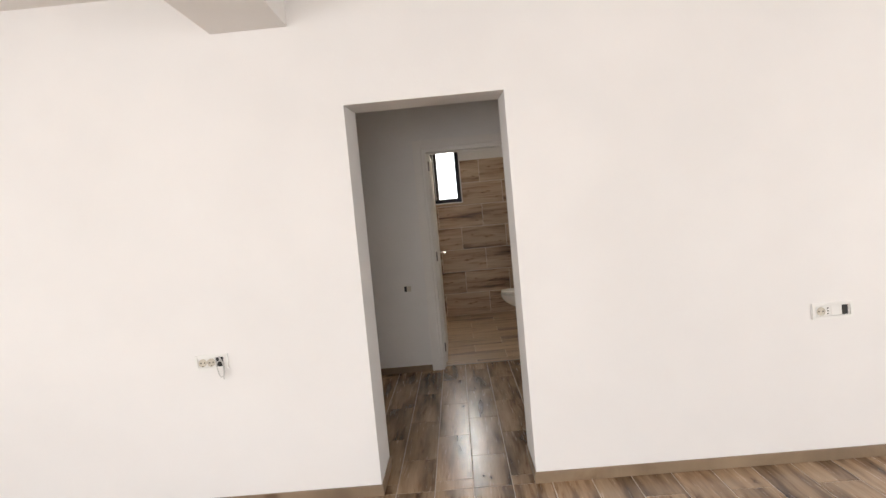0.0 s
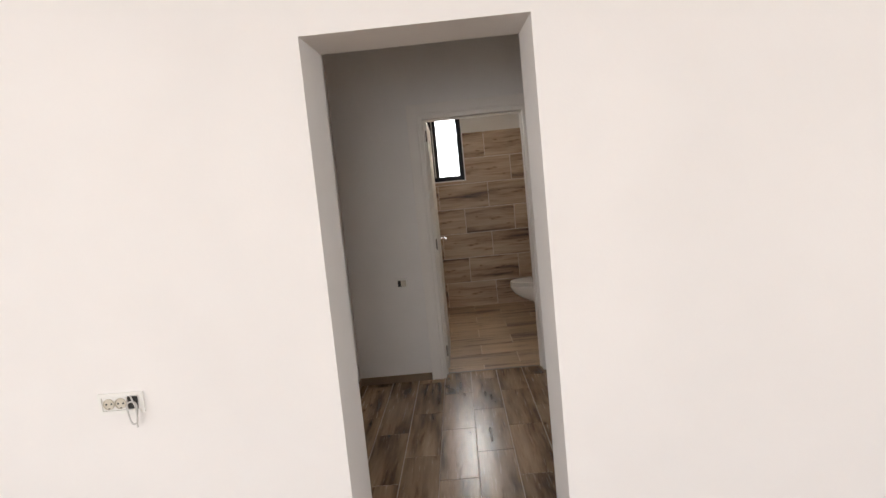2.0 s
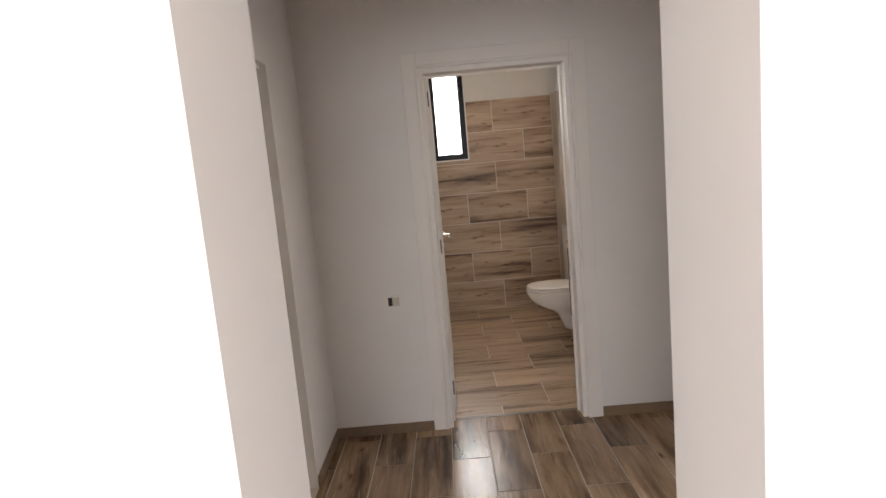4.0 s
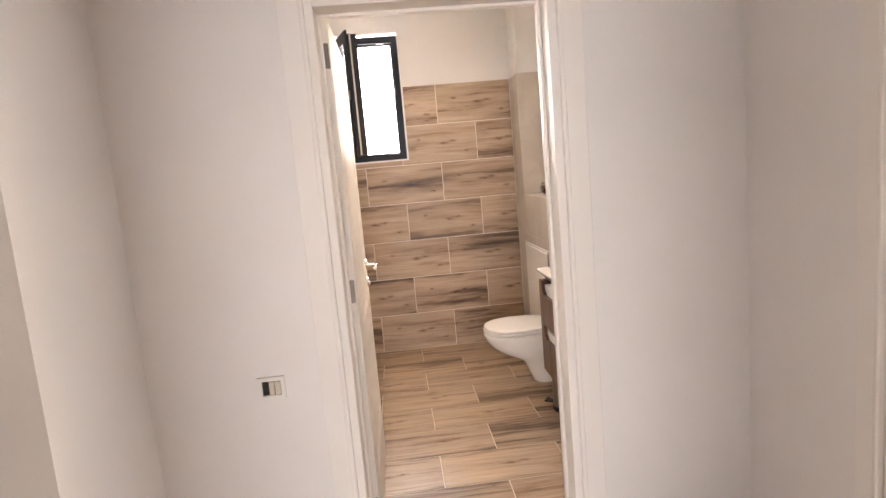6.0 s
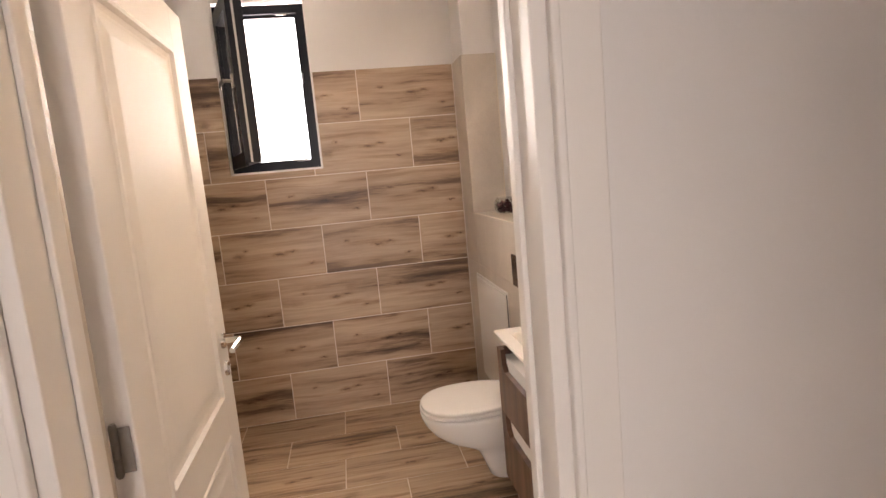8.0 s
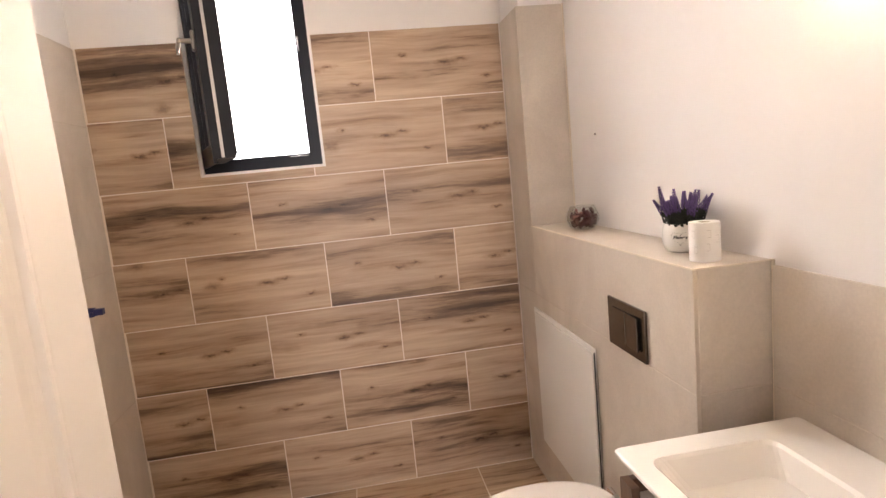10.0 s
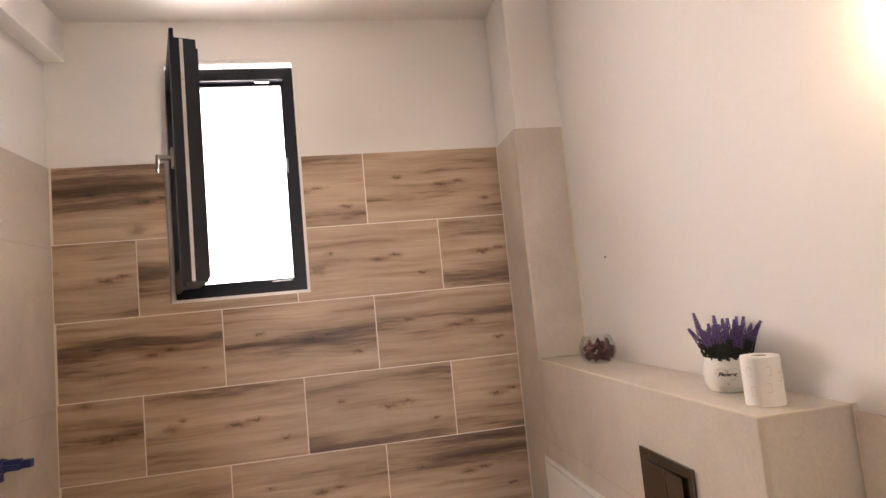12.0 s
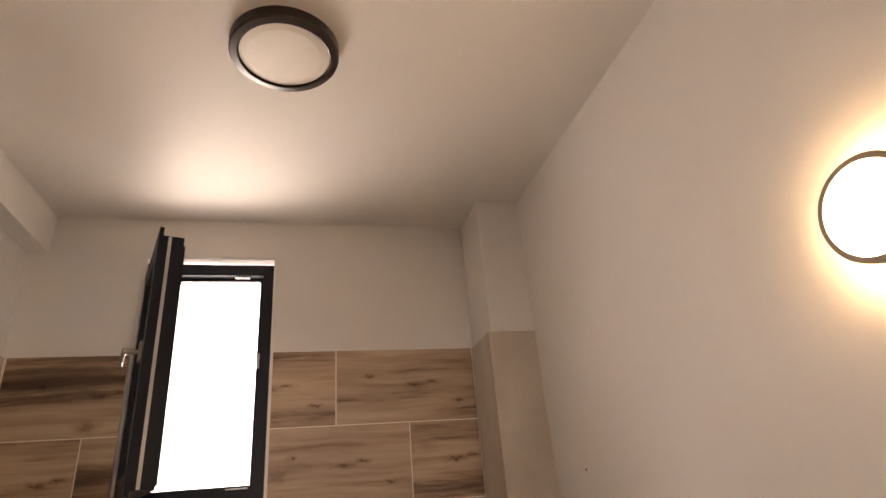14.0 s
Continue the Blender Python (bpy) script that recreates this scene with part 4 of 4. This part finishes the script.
so = part("socket_outlet", schuko(-0.058), GREYPLASTIC, sock2)
hl = bmesh.new()
for dx in (-0.0095, 0.0095):
    add_cyl(hl, (-0.058 + dx, -0.0076, 0), (-0.058 + dx, -0.0060, 0), 0.0036, None, 10)
part("pin_hole", hl, BLACK, so)
dt = bmesh.new()
for z in (-0.014, 0.0, 0.014):
    add_box(dt, -0.028, -0.020, -0.0072, -0.0055, z - 0.003, z + 0.003)
part("data_outlet", dt, BLACK, sock2)
part("blank_cover", box(-0.008, 0.042, -0.0085, -0.006, -0.022, 0.022, 0.001), PLASTIC, sock2)
part("open_slot", box(0.047, 0.076, -0.0025, -0.0005, -0.024, 0.024), BLACK, sock2, "open black slot")

sw = thing("light_switch", (-1.456, HALLB, 0.766), "white light switch plate with one black gap", "switch")
part("plate", rim_plate(0.088, 0.078), PLASTIC, sw)
part("open_slot", box(-0.031, -0.0075, -0.0025, -0.0005, -0.024, 0.024), BLACK, sw, "black open slot")
part("rocker", box(-0.007, 0.0105, -0.0125, -0.001, -0.023, 0.023, 0.0015), GREYPLASTIC, sw)
part("rocker", box(0.0120, 0.0305, -0.0105, -0.001, -0.023, 0.023, 0.0015), GREYPLASTIC, sw)

# ---- things on the shelf ----
SZ = 1.2062
bowl = thing("glass_bowl", Matrix.Translation((0.115, -0.555, SZ)) @ Matrix.Scale(1.14, 4), "round clear glass bowl of dried red petals", "bowl")
part("bowl", lathe([(0, 0), (0.030, 0), (0.045, 0.010), (0.054, 0.030), (0.054, 0.050), (0.046, 0.070), (0.040, 0.080), (0.038, 0.080), (0.044, 0.069), (0.0515, 0.050), (0.0515, 0.031), (0.043, 0.013), (0.029, 0.004), (0, 0.004)], 40), BOWLGLASS, bowl, smooth=True)
rng = random.Random(5)
for mat, count, nm in ((PETALS, 46, "petal_heap"), (PETALSPALE, 8, "pale_petal_heap")):
    bm = bmesh.new()
    for _ in range(count):
        a, r, z = rng.uniform(0, 6.28), 0.043 * math.sqrt(rng.random()), 0.014 + 0.046 * rng.random() ** 1.2
        r *= min(1.0, 0.62 + z * 12)
        m = Matrix.Translation((r * math.cos(a), r * math.sin(a), z)) @ Euler((rng.uniform(0, 6), rng.uniform(0, 6), rng.uniform(0, 6))).to_matrix().to_4x4() @ Matrix.Diagonal((rng.uniform(0.6, 1.2), rng.uniform(0.5, 0.9), rng.uniform(0.25, 0.45), 1))
        bmesh.ops.create_icosphere(bm, subdivisions=1, radius=0.0145, matrix=m)
    for v in bm.verts:
        v.co += Vector((rng.uniform(-1, 1), rng.uniform(-1, 1), rng.uniform(-1, 1))) * 0.0012
    tagged(part(nm, bm, mat, bowl), "heap of dried petals", kind="stuff")

pot = thing("flower_pot", Matrix.Translation((0.128, -1.208, SZ)) @ pose(0, 0, 0, 0, 0, 231) @ Matrix.Diagonal((1.15, 1.15, 0.98, 1)), "white glazed pot with lavender and a heart", "flower pot")
part("pot", lathe([(0, 0), (0.034, 0), (0.040, 0.004), (0.046, 0.022), (0.0475, 0.045), (0.045, 0.066), (0.042, 0.076), (0.0405, 0.078), (0.039, 0.076), (0.039, 0.066), (0, 0.064)], 40), POTGLAZE, pot, smooth=True)
rng = random.Random(11)
stems, buds, leaves = bmesh.new(), bmesh.new(), bmesh.new()
for k in range(34):
    a = rng.uniform(0, 6.28)
    r0 = 0.032 * math.sqrt(rng.random())
    lean = rng.uniform(0.1, 1.0) * 0.62
    length = rng.uniform(0.070, 0.116)
    base = Vector((r0 * math.cos(a), r0 * math.sin(a), 0.064))
    d = Vector((math.cos(a) * lean, math.sin(a) * lean, 1.0)).normalized()
    tip = base + d * length
    add_cyl(stems, base, tip, 0.0012, 0.0008, 5)
    nb = 15
    side = d.orthogonal().normalized()
    other = d.cross(side)
    for i in range(nb):
        t = 0.16 + 0.84 * i / (nb - 1)
        rr = 0.0098 * (1 - 0.8 * (t - 0.16) / 0.84)
        for j in range(4):
            b = j * 1.571 + i * 0.7
            c = base + d * length * t + (side * math.cos(b) + other * math.sin(b)) * rr
            m = Matrix.Translation(c) @ d.to_track_quat("Z", "Y").to_matrix().to_4x4() @ Matrix.Diagonal((0.8, 0.8, 1.7, 1))
            bmesh.ops.create_icosphere(buds if i > 6 else leaves, subdivisions=1, radius=0.0029 * (1.15 - 0.5 * t), matrix=m)
tagged(part("stalk_tuft", stems, STEMS, pot), "thin grey-green stems", kind="stuff")
tagged(part("foliage", leaves, STEMS, pot), "dark grey-green lower buds", kind="stuff")
tagged(part("lavender", buds, LAVENDER, pot), "purple lavender buds", kind="stuff")


def on_pot(x, z, lift=0.0007):
    r = 0.0475 - abs(z - 0.042) * 0.05 + lift
    a = x / 0.0475
    return Vector((r * math.cos(a), r * math.sin(a), z))


heart = bmesh.new()
for k in range(26):
    t = 2 * math.pi * k / 26
    hx = 16 * math.sin(t) ** 3 / 16 * 0.021
    hz = (13 * math.cos(t) - 5 * math.cos(2 * t) - 2 * math.cos(3 * t) - math.cos(4 * t)) / 16 * 0.019 + 0.042
    bmesh.ops.create_icosphere(heart, subdivisions=1, radius=0.0010, matrix=Matrix.Translation(on_pot(hx, hz, 0.0003)))
part("heart", heart, INK, pot, "dotted black heart")
fc = bpy.data.curves.new("word", "FONT")
fc.body, fc.size, fc.align_x = "Flower", 0.0112, "CENTER"
fc.offset, fc.shear = 0.0005, 0.2
tmp = new("word_tmp", fc)
bpy.context.view_layer.update()
wme = bpy.data.meshes.new_from_object(tmp.evaluated_get(bpy.context.evaluated_depsgraph_get()))
bpy.data.objects.remove(tmp)
for v in wme.vertices:
    v.co = on_pot(v.co.x, 0.040 + v.co.y, 0.0008)
wme.materials.clear()
wme.materials.append(INK)
wd = new("word", wme)
wd.parent = pot
wd["label"] = "black lettering Flower"

roll = thing("toilet_roll", Matrix.Translation((0.088, -1.362, SZ)) @ pose(0, 0, 0, 0, 0, 200) @ Matrix.Diagonal((0.68, 0.68, 0.94, 1)), "white printed toilet roll standing on end", "toilet roll")
part("paper", lathe([(0.021, 0.0), (0.050, 0.0), (0.051, 0.003), (0.051, 0.097), (0.050, 0.100), (0.022, 0.100), (0.021, 0.098), (0.021, 0.0)], 48), PAPER, roll)
part("core", lathe([(0.0195, 0.001), (0.0208, 0.001), (0.0208, 0.0985), (0.0195, 0.0985), (0.0195, 0.001)], 32), CARD, roll, "cardboard core")
fl = bmesh.new()
edge = []
for k in range(36):
    a, r = radians(26 + k * 4), 0.0518 + 0.0075 * (1 - k / 35) ** 2
    edge.append([fl.verts.new((q * math.cos(a), q * math.sin(a), z)) for q, z in ((r, 0.001), (r, 0.099), (r + 0.0008, 0.099), (r + 0.0008, 0.001))])
for a, b in zip(edge, edge[1:]):
    for i in range(4):
        fl.faces.new((a[i], a[(i + 1) % 4], b[(i + 1) % 4], b[i]))
fl.faces.new(edge[0])
fl.faces.new(edge[-1][::-1])
bmesh.ops.recalc_face_normals(fl, faces=fl.faces)
part("loose_sheet", fl, PAPER, roll)
for a0, z0 in ((-12, 0.062), (-2, 0.022), (44, 0.064), (40, 0.030), (78, 0.05), (-48, 0.045)):
    rad = 0.0530 + 0.0075 * (1 - (a0 - 19) / 140) ** 2 if a0 > 26 else 0.0514
    pr = bmesh.new()
    ring_in, ring_out = [], []
    for u, v in [(i / 5, 0) for i in range(5)] + [(1, i / 5) for i in range(5)] + [(1 - i / 5, 1) for i in range(5)] + [(0, 1 - i / 5) for i in range(5)]:
        for ring, k in ((ring_out, 1.0), (ring_in, 0.84)):
            a = radians(a0 + 7 + (u - 0.5) * 15 * k)
            ring.append(pr.verts.new((rad * math.cos(a), rad * math.sin(a), z0 + 0.009 + (v - 0.5) * 0.019 * k)))
    for i in range(20):
        pr.faces.new((ring_out[i], ring_out[(i + 1) % 20], ring_in[(i + 1) % 20], ring_in[i]))
    part("print", pr, PRINT, roll, "faint grey printed square")

speck = thing("wall_speck", (BX1, -0.511, 1.561), "small dark nail hole in the wall", "nail")
part("nail", add_cyl(bmesh.new(), (-0.004, 0, 0), (0.0, 0, 0), 0.003, 0.004, 10), BRONZE, speck)

# ---- tiles and planks, last ----
RW, RH, GAP = 0.602, 0.302, 0.0046


def tile_mesh(outline, thick, cache={}):
    key = (tuple((round(x, 3), round(y, 3)) for x, y in outline), thick)
    if key not in cache:
        e = 0.0009
        xs, ys = [p[0] for p in outline], [p[1] for p in outline]
        bm = prism(outline, thick)
        top = max(bm.faces, key=lambda f: f.calc_center_median().z)
        bmesh.ops.bevel(bm, geom=list(top.edges), offset=e, segments=1, affect="EDGES")
        me = bpy.data.meshes.new("tile")
        bm.normal_update()
        bm.to_mesh(me)
        bm.free()
        cache[key] = me
    return cache[key]


def clip_rect(x0, x1, y0, y1, hole):
    """A tile outline with the window's corner cut from it."""
    hx0, hx1, hy0, hy1 = hole
    if hx0 >= x1 or hx1 <= x0 or hy0 >= y1 or hy1 <= y0:
        return [(x0, y0), (x1, y0), (x1, y1), (x0, y1)]
    a, b = max(x0, hx0), min(x1, hx1)
    lo = max(y0, hy0)
    if lo <= y0:                       # cut from the foot of the tile up
        if a <= x0 and b >= x1:
            return None
        if a <= x0:
            return [(b, y0), (x1, y0), (x1, y1), (b, y1)]
        return [(x0, y0), (a, y0), (a, y1), (x0, y1)]
    pts = [(x0, y0), (x1, y0)]
    if b >= x1:
        pts += [(x1, lo)]
    else:
        pts += [(x1, y1), (b, y1), (b, lo)]
    if a <= x0:
        pts += [(x0, lo)]
    else:
        pts += [(a, lo), (a, y1), (x0, y1)]
    return pts


wall_tiles = struct("wall_back_tiling", wall_with("y", 0.0014, 0.0115, BX0 - 0.004, 0.001, 0.0, TT - 0.002, [(WX0, WX1, WZ0, WZ1)]), GROUT, "wall of wood-look tiles laid in half bond")
HOLE = (WX0 - 0.001, WX1 + 0.001, WZ0 - 0.001, 9.0)
for row in range(7):
    z1 = TT - RH * row
    z0 = max(z1 - RH, 0.0)
    off = -0.591 if row % 2 == 0 else -0.294
    edges = [0.0] + [off - RW * k for k in range(4)]
    for a, b in zip(edges, edges[1:]):
        b = max(b, BX0)
        if a - b < 0.02:
            continue
        g = GAP / 2
        pts = clip_rect(b + g, a - g, z0 + g, z1 - (g if row else 0), HOLE)
        if pts is None:
            continue
        cx, cy = round((a + b) / 2, 4), round(z0, 4)
        loc = [(x - cx, y - cy) for x, y in pts]
        m = Matrix(((1, 0, 0, cx), (0, 0, -1, 0.0085), (0, 1, 0, cy), (0, 0, 0, 1)))
        me = tile_mesh(loc, 0.0085)
        if not me.materials:
            me.materials.append(TILEWOOD)
        piece("tile", me, wall_tiles, m)

rows_y = [0.0, -0.022 - 0.302]
while rows_y[-1] > STRIP + 0.023:
    rows_y.append(rows_y[-1] - 0.302)
for row, (ya, yb) in enumerate(zip(rows_y, rows_y[1:])):
    yb = max(yb, STRIP + 0.023)
    off = 0.012 if row % 2 else -0.285
    xs = [0.19] + [x for x in (off - RW * k + RW for k in range(6)) if BX0 < x < 0.18] + [BX0]
    for a, b in zip(xs, xs[1:]):
        g = GAP / 2
        w, h = round(a - b - 2 * g, 4), round(ya - yb - 2 * g, 4)
        if w < 0.01 or h < 0.01:
            continue
        me = tile_mesh([(-w / 2, -h / 2), (w / 2, -h / 2), (w / 2, h / 2), (-w / 2, h / 2)], 0.0085)
        if not me.materials:
            me.materials.append(BATHFLOOR)
        elif me.materials[0] != BATHFLOOR:
            me = me.copy()
            me.materials[0] = BATHFLOOR
        piece("tile", me, floor_bath, Matrix.Translation(((a + b) / 2, (ya + yb) / 2, -0.0085)))

PW, PL, PG = 0.2, 0.601, 0.0042


def planks(x0, x1, y0, y1):
    """Plank rectangles running along y, row by row in third bond."""
    k0 = math.floor((x0 + 1.0) / PW)
    for k in range(k0, math.ceil((x1 + 1.0) / PW)):
        a, b = max(x0, -1.0 + PW * k), min(x1, -1.0 + PW * (k + 1))
        start = -3.055 - (0.32 if k % 2 == 0 else 0.0)
        j0 = math.floor((y0 - start) / PL)
        for j in range(j0, math.ceil((y1 - start) / PL)):
            c, d = max(y0, start + PL * j), min(y1, start + PL * (j + 1))
            if b - a > 0.012 and d - c > 0.012:
                yield a, b, c, d


TURN = Matrix(((0, -1, 0, 0), (1, 0, 0, 0), (0, 0, 1, 0), (0, 0, 0, 1)))


def lay(parent, x0, x1, y0, y1):
    for a, b, c, d in planks(x0, x1, y0, y1):
        w, h = round(d - c - PG, 4), round(b - a - PG, 4)
        me = tile_mesh([(-w / 2, -h / 2), (w / 2, -h / 2), (w / 2, h / 2), (-w / 2, h / 2)], 0.0095)
        if not me.materials:
            me.materials.append(PLANK)
        piece("plank", me, parent, Matrix.Translation(((a + b) / 2, (c + d) / 2, -0.0095)) @ TURN)


def lay_far(name, parent, areas):
    verts, faces = [], []
    for x0, x1, y0, y1 in areas:
        for a, b, c, d in planks(x0, x1, y0, y1):
            g, n = PG / 2, len(verts)
            p = [(a + g, c + g), (b - g, c + g), (b - g, d - g), (a + g, d - g)]
            verts += [(y, -x, -0.0095) for x, y in p] + [(y, -x, 0.0) for x, y in p]
            faces += [(n + 4, n + 5, n + 6, n + 7)] + [(n + i, n + (i + 1) % 4, n + 4 + (i + 1) % 4, n + 4 + i) for i in range(4)]
    me = bpy.data.meshes.new(name)
    me.from_pydata(verts, [], faces)
    me.update()
    me.materials.append(PLANKFAR)
    ob = new(name, me)
    ob.parent = parent
    ob.matrix_local = TURN
    ob["kind"] = "stuff"
    ob["label"] = "brown wood-look floor planks"


lay(floor_hall, HX0 + 0.001, 0.43, OPENF + 0.0, STRIP - 0.001)
lay(floor_living, -3.0, 2.6, -6.0, OPENF)
lay_far("far_planks", floor_living, [(-5.2, -3.0, -11.6, OPENF), (2.6, 4.2, -11.6, OPENF), (-3.0, 2.6, -11.6, -6.0)])
lay_far("far_planks", floor_bed, [(0.43, 4.2, OPENB, 0.0)])
